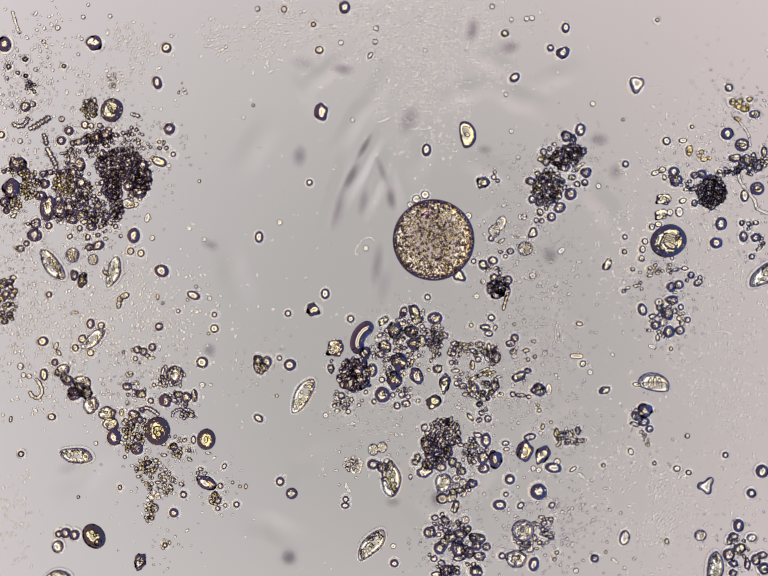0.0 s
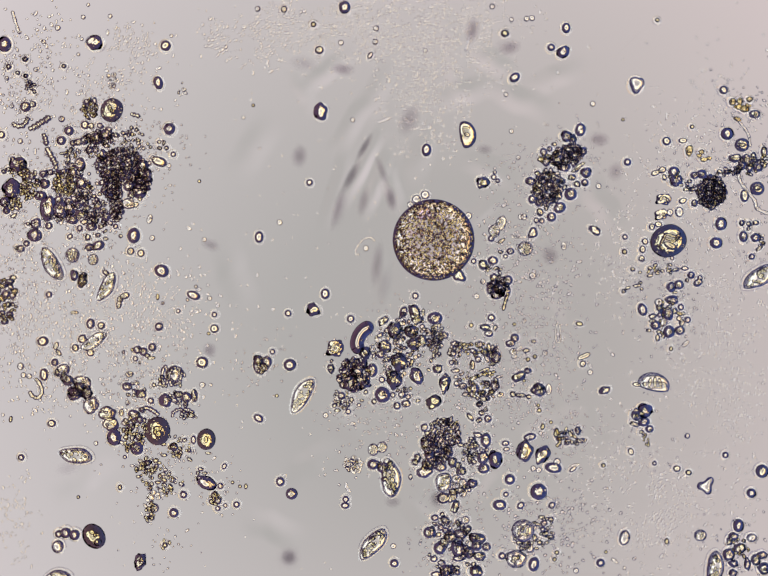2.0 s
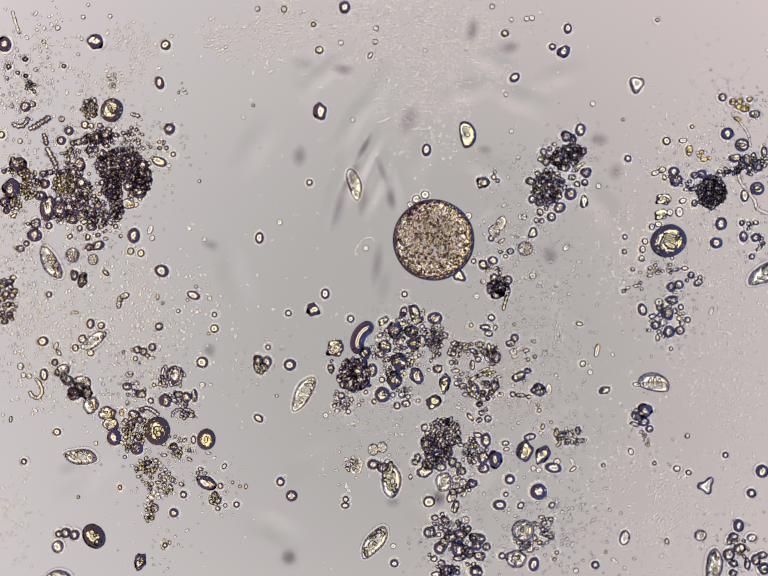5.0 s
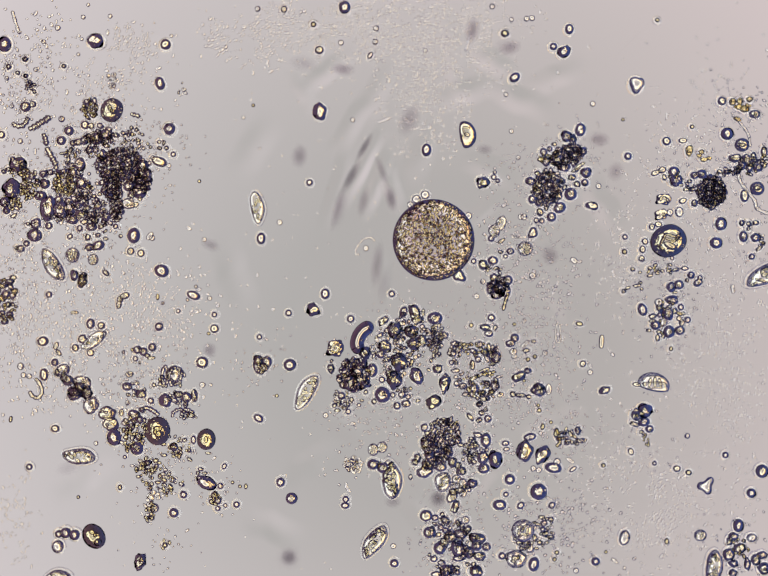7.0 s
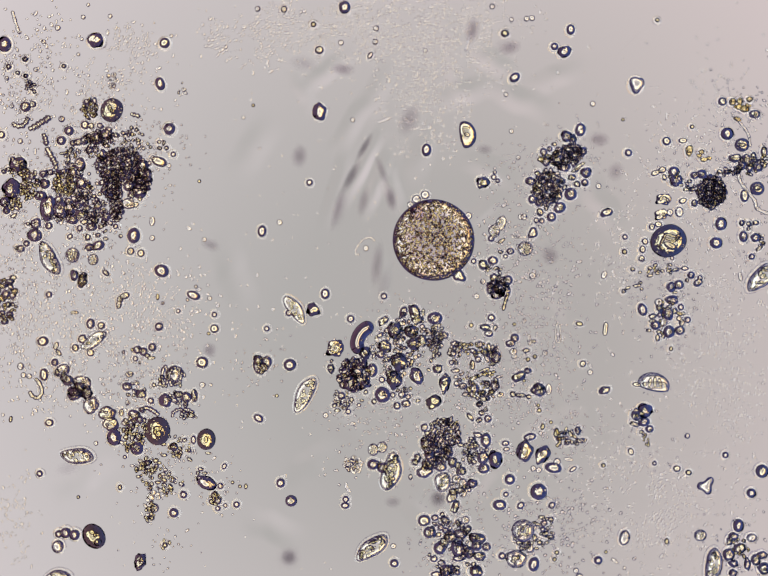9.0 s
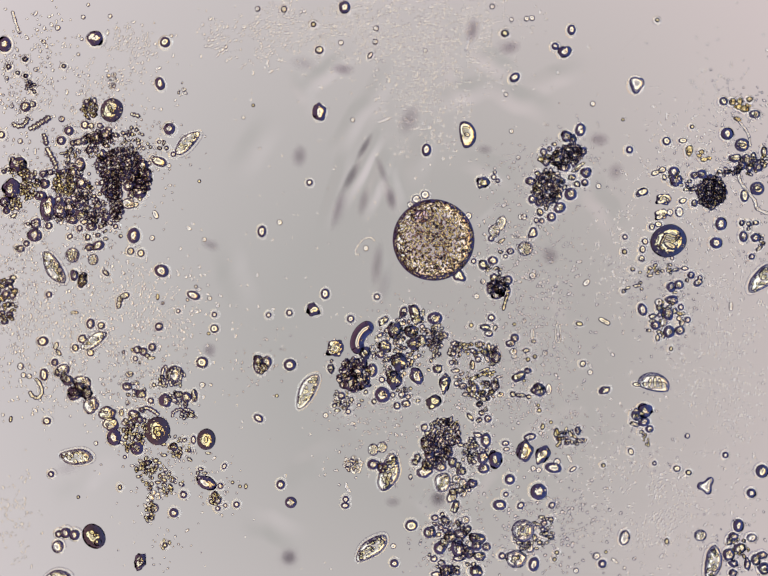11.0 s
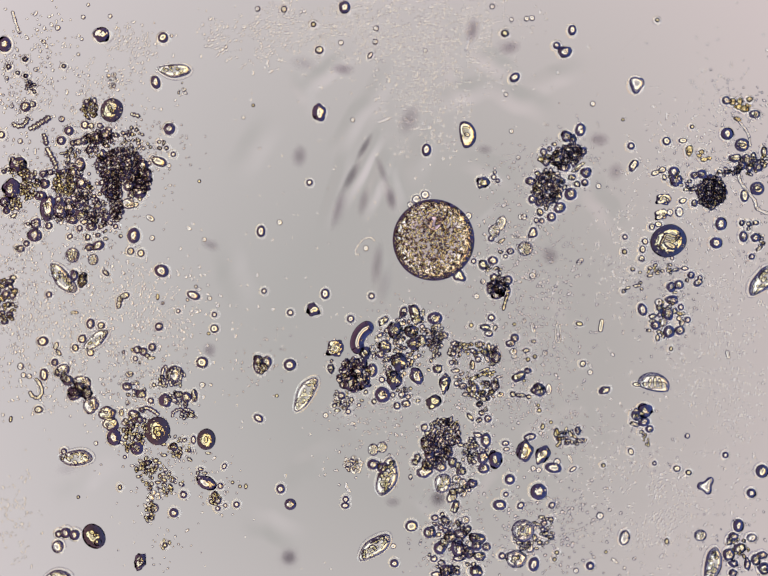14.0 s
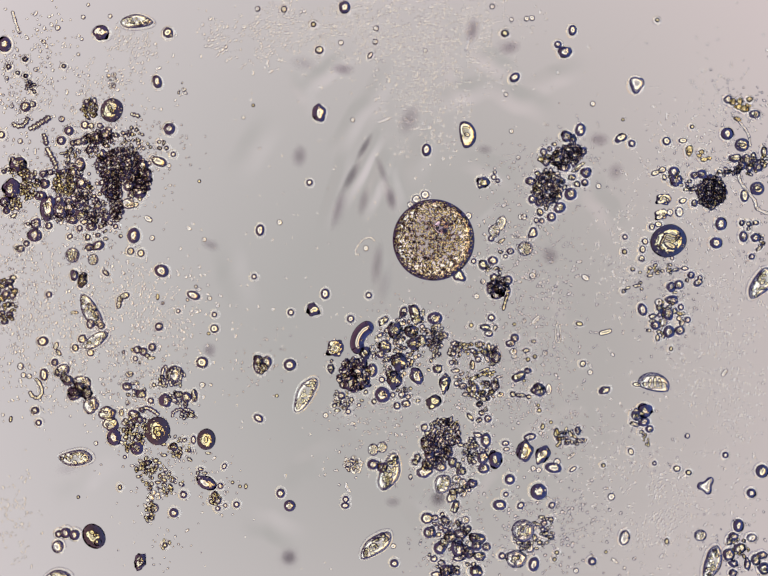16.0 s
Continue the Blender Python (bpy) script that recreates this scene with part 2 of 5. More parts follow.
def clump(name, label, fills=(), category="debris clump", **kinds):
    """Grains stuck together: named ones by material (x, y, radius, second radius, turn), and filled patches
    (x, y, half width, half height, turn, count, least radius, most radius, material, height of the heap)."""
    grains = [(g[0], g[1], g[2], g[3] if len(g) > 3 else g[2], g[4] if len(g) > 4 else 0, mat) for mat, spots in kinds.items() for g in spots]
    top = new(name)
    base = ground(sum(g[0] for g in grains) / len(grains), sum(g[1] for g in grains) / len(grains))
    top.location = base
    tagged(top, label, category, "debris clumps")
    made = []
    CLUMPED.extend((g[0], g[1]) for g in grains)
    for x, y, rx, ry, turn, mat in grains:
        shape = "crust" if mat == "brown" else "facet" if mat == "chip" else "round" if rx == ry else RND.choice(("lump", "lump", "round"))
        made.append(put_grain("grain", x, y, rx, ry, turn, mat, shape, brim=mat != "brown"))
        if min(rx, ry) >= 8 and mat != "brown":
            for k in range(3 if mat == "dark" else 4):
                a, q = RND.uniform(0, 6.283), RND.uniform(0.1, 0.48)
                made.append(put_grain("inclusion", x + q * rx * math.cos(a), y + q * ry * math.sin(a), rx * RND.uniform(0.14, 0.38), ry * RND.uniform(0.1, 0.24),
                                      RND.uniform(0, 180), "vacuole", "lump", z=0.85 * min(rx, ry) / 1000))
    taken = LARGE + [(g[0], g[1], 0.85 * min(g[2], g[3])) for g in grains]
    for x, y, w, h, turn, count, lo, hi, mat, heap in fills:
        c, s = math.cos(radians(turn)), math.sin(radians(turn))
        close = 0.46 if mat == "brown" else 0.55
        for i in range(int(count * 1.1)):
            r = 0.75 * lo + (hi - 0.75 * lo) * RND.random() ** 1.4
            longer = RND.uniform(1.0, 2.0) if mat == "brown" else RND.uniform(1.0, 1.6)
            for tries in range(14):
                a, q = RND.uniform(0, 6.283), math.sqrt(RND.random())
                u, v = w * q * math.cos(a), h * q * math.sin(a)
                px, py = x + u * c - v * s, y + u * s + v * c
                if all((px - tx) ** 2 + (py - ty) ** 2 > (close * (r + tr)) ** 2 for tx, ty, tr in taken):
                    break
            else:
                continue
            taken.append((px, py, r))
            kind = mat if RND.random() < 0.75 else RND.choice(("small", "amber", "dark"))
            if mat != "brown" and RND.random() < 0.12:
                kind = "pale"
            kind = "small" if kind == "clear" else kind
            made.append(put_grain("grain", px, py, r * longer, r, RND.uniform(0, 180), kind,
                                  RND.choice(("round", "facet", "facet", "wedge")), z=r / 1000 + RND.random() * 0.15 * heap / 1000))
    for ob in made:
        ob.location -= base
        ob.parent = top
    return top


def tube(name, path, radius, mat, label, category, group="", beads=0.18):
    """A thin thread or hollow tube that follows a smooth path in field units and lies on the slide."""
    pts = [ground(x, y, radius / 1000) for x, y in path]
    fine = []
    n = len(pts)
    for i in range(n - 1):
        p0, p1, p2, p3 = pts[max(i - 1, 0)], pts[i], pts[i + 1], pts[min(i + 2, n - 1)]
        for k in range(6):
            t = k / 6
            fine.append(0.5 * (2 * p1 + (p2 - p0) * t + (2 * p0 - 5 * p1 + 4 * p2 - p3) * t * t + (3 * p1 - p0 - 3 * p2 + p3) * t ** 3))
    fine.append(pts[-1])
    bm, rings = bmesh.new(), []
    for i, p in enumerate(fine):
        d = (fine[min(i + 1, len(fine) - 1)] - fine[max(i - 1, 0)]).normalized()
        side = d.cross(Vector((0, 0, 1))).normalized()
        gone = min((p - fine[0]).length, (p - fine[-1]).length) * 1000 / radius
        r = radius / 1000 * (1.0 + beads * math.sin(i * 1.6) + (0.15 if beads else 0.02) * noise.noise(p * 60)) * max(0.3, math.sqrt(max(0.0, 1 - (1 - min(gone, 1)) ** 2)))
        rings.append([bm.verts.new(p + r * (side * math.cos(a) + Vector((0, 0, 1)) * math.sin(a))) for a in [j * math.pi / 5 for j in range(10)]])
    for a, b in zip(rings, rings[1:]):
        for j in range(10):
            bm.faces.new((a[j], a[(j + 1) % 10], b[(j + 1) % 10], b[j]))
    bm.faces.new(rings[0][::-1])
    bm.faces.new(rings[-1])
    bmesh.ops.recalc_face_normals(bm, faces=bm.faces)
    return tagged(link(name, bm, MAT[mat]), label, category, group)


def chain(path, radius, mat, label):
    """A row of short rods, end to end along a path in field units."""
    top = new("bacteria_chain")
    base = ground(*path[0])
    top.location = base
    tagged(top, label, "bacteria chain", "bacteria chains")
    for (ax, ay), (bx, by) in zip(path, path[1:]):
        span = math.hypot(bx - ax, by - ay)
        n = max(1, round(span / (radius * 2.1)))
        for k in range(n):
            t = (k + 0.5) / n
            ob = put_grain("rod_cell", ax + (bx - ax) * t + RND.uniform(-1, 1), ay + (by - ay) * t + RND.uniform(-1, 1), radius * RND.uniform(1.1, 1.4), radius * RND.uniform(0.7, 0.9),
                           math.degrees(math.atan2(by - ay, bx - ax)) + RND.uniform(-20, 20), mat, "round")
            ob.location -= base
            ob.parent = top
    return top


def droplet(name, label, category, mat, x, y, rx, ry, turn, shape, flat, inner):
    """A large drop or shell with smaller inclusions: (across, up, radius, radius, turn, material), in shares of its size."""
    top = new(name)
    h = flat * min(rx, ry) / 1000
    top.location = foot(x, y, h)
    tagged(top, label, category, "large droplets and shells")
    LARGE.append((x, y, 1.25 * min(rx, ry)))
    body = put_grain("drop_body", 0, 0, rx, ry, turn, mat, shape, top, flat=flat)
    body.location = (0, 0, h)
    for u, v, a, b, w, m in inner:
        g = put_grain("inclusion", 0, 0, a * rx, b * ry, w, m, "round", top)
        g.location = (u * rx / 1000, v * ry / 1000, h)
    return top


def granular_cell(x, y, rx, ry, turn, count):
    """A pale round cell full of fine granules."""
    top = new("granular_cell")
    h = 0.7 * min(rx, ry) / 1000
    top.location = foot(x, y, h)
    tagged(top, "pale round cell with fine granules and violet outline", "cell", "granular cells")
    put_grain("cell_body", 0, 0, rx, ry, turn, "pale", "round", top, flat=0.7).location = (0, 0, h)
    for i in range(count):
        a, q = i * 2.4, 0.68 * math.sqrt((i + 0.5) / count)
        r = RND.uniform(0.15, 0.27) * min(rx, ry)
        g = put_grain("granule", 0, 0, r * 1.3, r, RND.uniform(0, 180), "vacuole", "lump", top)
        g.location = (q * rx * math.cos(a) / 1000, q * ry * math.sin(a) / 1000, h)
    return top


# ---------------------------------------------------------------- setting
def lens_profile():
    """Radius and depth of the lens face under the stage glass, which gathers the light of the lamp towards the eye."""
    def slope(q):
        a = math.asin(math.sin(math.atan2(q, EYE)) / LENS_INDEX)
        return math.tan(a), a
    out, t, q, step = [], LENS_DEPTH, 0.0, 0.005
    while q < 1.13:
        tau, a = slope(q)
        r = q + t * tau
        out.append((r, -t))
        aim = Vector((LAMP_SPREAD * q - r, LAMP_Z + t)).normalized()
        nx, nz = LENS_INDEX * math.sin(a) - aim.x, -LENS_INDEX * math.cos(a) - aim.y
        g = -nx / nz
        change = slope(q + step)[0] - tau
        t -= g * (step + t * change) / (1 + g * tau)
        q += step
    return out


def build_setting():
    profile, sides = lens_profile()[::3], 128
    bm, rings = bmesh.new(), []
    for r, z in profile[1:]:
        rings.append([bm.verts.new((r * math.cos(2 * math.pi * k / sides), r * math.sin(2 * math.pi * k / sides), z)) for k in range(sides)])
    mid = bm.verts.new((0, 0, profile[0][1]))
    for k in range(sides):
        bm.faces.new((mid, rings[0][(k + 1) % sides], rings[0][k])).smooth = True
    for a, b in zip(rings, rings[1:]):
        for k in range(sides):
            bm.faces.new((a[k], a[(k + 1) % sides], b[(k + 1) % sides], b[k])).smooth = True
    edge = [bm.verts.new(v.co) for v in rings[-1]]
    rim = [bm.verts.new((v.co.x, v.co.y, 0)) for v in edge]
    for k in range(sides):
        bm.faces.new((edge[k], edge[(k + 1) % sides], rim[(k + 1) % sides], rim[k]))
    bm.faces.new([bm.verts.new(v.co) for v in rim])
    for f in bm.faces:
        f.normal_update()
        c = f.calc_center_median()
        if f.normal.dot(c - Vector((0, 0, -0.05))) < 0:
            f.normal_flip()
    me = bpy.data.meshes.new("ground")
    bm.to_mesh(me)
    bm.free()
    me.materials.append(MAT["slide"])
    tagged(new("ground", me), "clear glass microscope stage over a condenser lens", "slide", kind="structure")
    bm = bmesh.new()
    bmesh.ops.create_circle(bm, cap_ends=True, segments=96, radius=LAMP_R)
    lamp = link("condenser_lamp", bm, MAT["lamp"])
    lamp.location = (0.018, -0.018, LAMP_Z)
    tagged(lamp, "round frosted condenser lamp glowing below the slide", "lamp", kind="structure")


# ---------------------------------------------------------------- swimming cells
def spindle_bmesh(length, width, blunt, seed):
    """A leaf-shaped cell along x: pointed at one end, blunter at the other, a little flattened and uneven."""
    bm, rings, steps, sides = bmesh.new(), [], 30, 28
    for i in range(steps + 1):
        u = i / steps
        r = math.sin(math.pi * u) ** 0.54 * (1 + blunt * (u - 0.5))
        x = (u - 0.5) * length
        bow = 0.05 * width * math.sin(math.pi * u * 2 + seed)
        if i in (0, steps):
            rings.append([bm.verts.new((x, bow, 0))])
            continue
        ring = []
        for j in range(sides):
            a = 2 * math.pi * j / sides
            c, h = math.cos(a), math.sin(a)
            c, h = math.copysign(abs(c) ** 0.85, c), math.copysign(abs(h) ** 0.85, h)
            ring.append(bm.verts.new((x, bow + 0.5 * width * r * c * (1 + 0.05 * noise.noise(Vector((x * 90, a, seed)))), 0.36 * width * r * h)))
        rings.append(ring)
    for a, b in zip(rings, rings[1:]):
        for j in range(sides):
            k = (j + 1) % sides
            if len(a) == 1:
                bm.faces.new((a[0], b[j], b[k]))
            elif len(b) == 1:
                bm.faces.new((a[j], b[0], a[k]))
            else:
                bm.faces.new((a[j], b[j], b[k], a[k]))
    bmesh.ops.recalc_face_normals(bm, faces=bm.faces)
    return bm


def halo_skirt_bmesh(length, width, blunt, seed, thick):
    """An added thin slanting skirt round a spindle's outline, bending light into a halo."""
    half = []
    for i in range(31):
        u = 0.5 - 0.5 * math.cos(math.pi * i / 30)
        half.append((u, math.sin(math.pi * u) ** 0.54 * (1 + blunt * (u - 0.5))))
    line = [Vector(((u - 0.5) * length, 0.5 * width * r + 0.05 * width * math.sin(math.pi * u * 2 + seed), 0)) for u, r in half]
    line += [Vector(((u - 0.5) * length, -0.5 * width * r + 0.05 * width * math.sin(math.pi * u * 2 + seed), 0)) for u, r in half[-2:0:-1]]
    bm, rings, n = bmesh.new(), [], len(line)
    for out, up in ((-0.4, 0.0), (0.0, 0.62), (0.5, 0.26), (1.0, 0.0)):
        ring = []
        for i, p in enumerate(line):
            d = (line[(i + 1) % n] - line[i - 1]).normalized()
            q = p + Vector((-d.y, d.x, 0)) * out * thick
            ring.append(bm.verts.new((q.x, q.y, up * thick)))
        rings.append(ring)
    for a, b in zip(rings, rings[1:] + rings[:1]):
        for k in range(n):
            bm.faces.new((a[k], a[(k + 1) % n], b[(k + 1) % n], b[k]))
    bmesh.ops.recalc_face_normals(bm, faces=bm.faces)
    return bm


def swimmer(x, y, length, width, turn, seed, fill=9, label="", blunt=0.25):
    """turn: degrees clockwise from the field's x axis."""
    rr = random.Random(seed)
    top = new("ciliate")
    top.location = ground(x, y, 0.37 * width / 1000)
    top.rotation_mode = "QUATERNION"
    top.rotation_quaternion = Euler((0, 0, -radians(turn))).to_quaternion()
    tagged(top, label or "leaf-shaped transparent ciliate with yellowish granules inside", "ciliate", "ciliates on the slide")
    link("cell_body", spindle_bmesh(length / 1000, width / 1000, blunt, seed), MAT["body"], top)
    link("slime_coat", halo_skirt_bmesh(length / 1000, width / 1000, blunt, seed, 0.0045), MAT["edge_halo"], top).location = (0, 0, -0.36 * width / 1000)
    fill = int(fill * 2.4)
    for i in range(fill):
        u = (i + 0.5) / fill - 0.5 + rr.uniform(-0.04, 0.04)
        r = width * rr.uniform(0.05, 0.13)
        v = rr.uniform(-0.36, 0.36) * (1 - 1.3 * abs(u))
        g = put_grain("food_vacuole", 0, 0, r * rr.uniform(1, 1.6), r, rr.uniform(0, 90), "vacuole", "lump", top)
        g.location = (u * length * 0.78 / 1000, v * width / 1000, rr.uniform(-0.05, 0.1) * width / 1000)
    return top


# ---------------------------------------------------------------- the large egg cell
def build_egg():
    R = 0.0812
    egg = new("egg_cell")
    egg.location = ground(885, 490, R)
    tagged(egg, "large round brown granular egg cell with dark rim", "egg cell")
    link("membrane", lump_bmesh(5, 0.012, 1.5, 3), MAT["membrane"], egg, "thin dark-rimmed transparent membrane").scale = (R, R, R)
    rr = random.Random(5)
    verts, faces = [], []
    unit = bmesh.new()
    bmesh.ops.create_icosphere(unit, subdivisions=2, radius=1.0)
    uv = [v.co.copy() for v in unit.verts]
    uf = [[v.index for v in f.verts] for f in unit.faces]
    unit.free()
    dark_from, count = 0, 760
    for i in range(count + 620):
        q, a = math.sqrt((i + 0.5) / count) * 0.935, i * 2.399963 + rr.uniform(-0.25, 0.25) / (1 + 0.02 * i)
        r = rr.uniform(0.0016, 0.0030)
        if i >= count:
            dark_from = dark_from or len(faces)
            q, a, r = 0.95 * math.sqrt(rr.random()), rr.uniform(0, 6.28), rr.uniform(0.0011, 0.0021)
        c = Vector((q * R * math.cos(a), q * R * math.sin(a), R * math.sqrt(max(0.0, 1 - q * q)) * rr.uniform(-0.08, 0.08)))
        c += Vector((rr.uniform(-1, 1), rr.uniform(-1, 1), 0)) * 0.0011
        if i < count and noise.noise(c * 190) + 0.6 * noise.noise(c * 420) < rr.uniform(-0.5, -0.1):
            continue
        if c.length > R - 0.0042:
            c *= (R - 0.0042) / c.length
        turn = Euler((rr.uniform(-0.4, 0.4), rr.uniform(-0.4, 0.4), rr.random() * 6)).to_matrix()
        k = len(verts)
        st = rr.choice((1, 1.2, 1.5, 1.9, 2.3))
        verts += [c + turn @ Vector((p.x * r * st, p.y * r, p.z * r)) for p in uv]
        faces += [[j + k for j in f] for f in uf]
    me = bpy.data.meshes.new("yolk")
    me.from_pydata(verts, [], faces)
    me.polygons.foreach_set("use_smooth", [True] * len(faces))
    me.materials.append(MAT["yolk"])
    me.materials.append(MAT["speck"])
    me.polygons.foreach_set("material_index", [int(j >= dark_from) for j in range(len(faces))])
    yolk = new("yolk", me)
    yolk.parent = egg
    tagged(yolk, "mass of yellow-brown yolk granules", kind="stuff")
    nucleus = put_grain("nucleus", 0, 0, 14, 14, 0, "nucleus", "round", egg)
    tagged(nucleus, "clear violet nucleus bubble")
    return egg, yolk, nucleus


# ---------------------------------------------------------------- fine film of bacteria
SETTLED = {}


def build_film(patches, mat, label, many=6.0):
    """Tiny beads on the glass, in patches (x, y, spread, spread, count, least radius, most radius); none lies on another."""
    rr = random.Random(21 + len(SETTLED))
    unit = bmesh.new()
    bmesh.ops.create_icosphere(unit, subdivisions=2, radius=1.0)
    kinds = [np.array([v.co * (1 + 0.40 * noise.noise(v.co * 0.9 + Vector((7.0 * k, 0, 0)))) for v in unit.verts]) for k in range(14)]
    uf = np.array([[v.index for v in f.verts] for f in unit.faces])
    unit.free()
    vs, fs, k = [], [], 0
    for x, y, sx, sy, count, lo, hi in patches:
        for n in range(round(count * many)):
            px, py = rr.gauss(x, sx), rr.gauss(y, sy)
            crowd = noise.noise(Vector((px / 26.0, py / 26.0, 3.0))) + 0.7 * noise.noise(Vector((px / 75.0, py / 75.0, 9.0)))
            if not (-30 < px < 1600 and -30 < py < 1206) or crowd < rr.uniform(-0.65, 0.45):
                continue
            r = 0.92 * (lo + (hi - lo) * rr.random() ** 2) / 1000
            cell = (int(px // 8), int(py // 8))
            beside = [q for i in (-1, 0, 1) for j in (-1, 0, 1) for q in SETTLED.get((cell[0] + i, cell[1] + j), ())]
            if any((px - q[0]) ** 2 + (py - q[1]) ** 2 < (900 * (r + q[2])) ** 2 for q in beside):
                continue
            SETTLED.setdefault(cell, []).append((px, py, r))
            st, a, uv = rr.choice((1, 1, 1, 1.1, 1.25, 1.7)), rr.uniform(0, 3.14), rr.choice(kinds)
            p = uv * np.array((r * st, r, r * 0.75))
            c, s = math.cos(a), math.sin(a)
            w = ground(px, py, r * 0.91)
            vs.append(np.stack((p[:, 0] * c - p[:, 1] * s + w.x, p[:, 0] * s + p[:, 1] * c + w.y, p[:, 2] + w.z), 1))
            fs.append(uf + k)
            k += len(uv)
    me = bpy.data.meshes.new("bacteria_film")
    me.from_pydata(np.concatenate(vs).tolist(), [], np.concatenate(fs).tolist())
    me.polygons.foreach_set("use_smooth", [True] * len(me.polygons))
    me.materials.append(MAT[mat])
    tagged(new("bacteria_film", me), label, "bacteria", kind="stuff")


def smudge(x, y, rx, ry, turn, mat):
    bm = bmesh.new()
    bmesh.ops.create_icosphere(bm, subdivisions=4, radius=1.0)
    ob = link("smudge", bm, mat)
    ob.scale = (rx / 1000, ry / 1000, 0.0008)
    ob.rotation_euler = (0, 0, -radians(turn))
    ob.location = ground(x, y, 0.0012)
    tagged(ob, "faint blurred grey smear on the slide glass", "smear", "smears on the glass")


def ridge(order, x, y, half_length, half_width, turn, height):
    """An added long low clear mound on the slide, bending light into soft streaks."""
    bm, rows = bmesh.new(), []
    nu, nv = 36, 24
    for i in range(nu + 1):
        u = 2.0 * i / nu - 1
        row = []
        for j in range(nv + 1):
            v = 2.0 * j / nv - 1
            h = 0.55 * height * (math.cos(math.pi * u) + 1) / 2 * (math.cos(math.pi * v) + 1) / 2
            wave = 0.25 * noise.noise(Vector((u * 2.2, x * 0.01, y * 0.01)))
            row.append(bm.verts.new((u * half_length / 1000, (v + wave * (1 - u * u)) * half_width / 1000, h / 1000)))
        rows.append(row)
    for i in range(nu):
        for j in range(nv):
            bm.faces.new((rows[i][j], rows[i + 1][j], rows[i + 1][j + 1], rows[i][j + 1]))
    under = [[bm.verts.new((p.co.x, p.co.y, -0.00002)) for p in row] for row in rows]
    for i in range(nu):
        for j in range(nv):
            bm.faces.new((under[i][j], under[i][j + 1], under[i + 1][j + 1], under[i + 1][j]))
    ob = link("slime_streak", bm, MAT["slime"])
    ob.location = ground(x, y, (0.4 + order * 0.11) / 1000)
    ob.rotation_euler = (0, 0, -radians(turn))
    tagged(ob, "soft clear streak on the glass", "slime", "slime streaks")


# ================================================================ the place
build_setting()
egg, yolk, nucleus = build_egg()
loose_row("pale", (868, 398, 9), (850, 407, 9), (838, 418, 7), (858, 409, 6), (956, 441, 8))
loose("chip", 938, 563, 15, 12, 35, "corner", "clear three-cornered grain with dark outline")

# cells that swim or wriggle
ciliate_a = swimmer(107, 540, 78, 33, 52, 1, 10)
ciliate_b = swimmer(235, 558, 68, 28, -72, 2, 9)
ciliate_c = swimmer(155, 930, 70, 33, 12, 3, 10)
ciliate_d = swimmer(618, 808, 82, 33, -58, 4, 13)
ciliate_e = swimmer(797, 975, 82, 40, 82, 5, 14)
ciliate_f = swimmer(758, 1113, 80, 36, -52, 6, 13)
ciliate_g = swimmer(1560, 562, 74, 37, -42, 7, 9)
ciliate_h = swimmer(1458, 1160, 76, 34, -80, 8, 11)
ciliate_i = swimmer(190, 695, 62, 26, -38, 9, 6, blunt=0.1)
ciliate_j = swimmer(905, 985, 42, 34, -60, 10, 8, "short oval transparent ciliate beside the debris", blunt=0.1)
ciliate_k = swimmer(115, 1180, 60, 29, -10, 11, 8)

# large droplets and shells
GOLD = "large golden oil droplet with a broad dark rim"
droplet("large_oil_droplet", GOLD, "oil droplet", "lens_oil", 228, 225, 23, 25, 30, "round", 0.72, [(0.1, -0.1, 0.30, 0.22, 30, "vacuole"), (-0.15, 0.2, 0.2, 0.26, 0, "vacuole"), (0.0, 0.0, 0.12, 0.16, 0, "small")])
droplet("large_oil_droplet", GOLD, "oil droplet", "lens_oil", 1365, 492, 38, 33, -25, "round", 0.62,
        [(0.12, -0.30, 0.40, 0.20, 25, "pale"), (0.15, 0.32, 0.50, 0.10, 15, "small"), (-0.32, 0.02, 0.10, 0.48, 25, "brown"), (0.30, 0.02, 0.30, 0.10, -30, "vacuole"),
         (-0.05, 0.12, 0.34, 0.08, 20, "small"), (-0.38, -0.40, 0.28, 0.12, 40, "clear"), (0.45, 0.25, 0.10, 0.30, 30, "brown")])
droplet("large_oil_droplet", GOLD, "oil droplet", "oil", 322, 880, 26, 29, 0, "round", 0.85, [(0.0, 0.15, 0.34, 0.2, 0, "vacuole"), (0.1, -0.2, 0.3, 0.24, 40, "vacuole"), (-0.2, -0.05, 0.14, 0.2, 0, "amber")])
droplet("large_oil_droplet", GOLD, "oil droplet", "oil", 421, 897, 19, 22, 0, "round", 0.9, [(0.0, 0.0, 0.2, 0.3, 0, "vacuole")])
droplet("large_oil_droplet", "dark two-part oil droplet with amber inclusions", "oil droplet", "oil", 192, 1095, 22, 27, -35, "round", 0.85,
        [(-0.15, 0.35, 0.3, 0.22, 0, "vacuole"), (0.3, -0.4, 0.34, 0.26, 0, "small"), (0.1, 0.1, 0.2, 0.2, 0, "amber"), (0.35, 0.15, 0.16, 0.16, 0, "vacuole")])
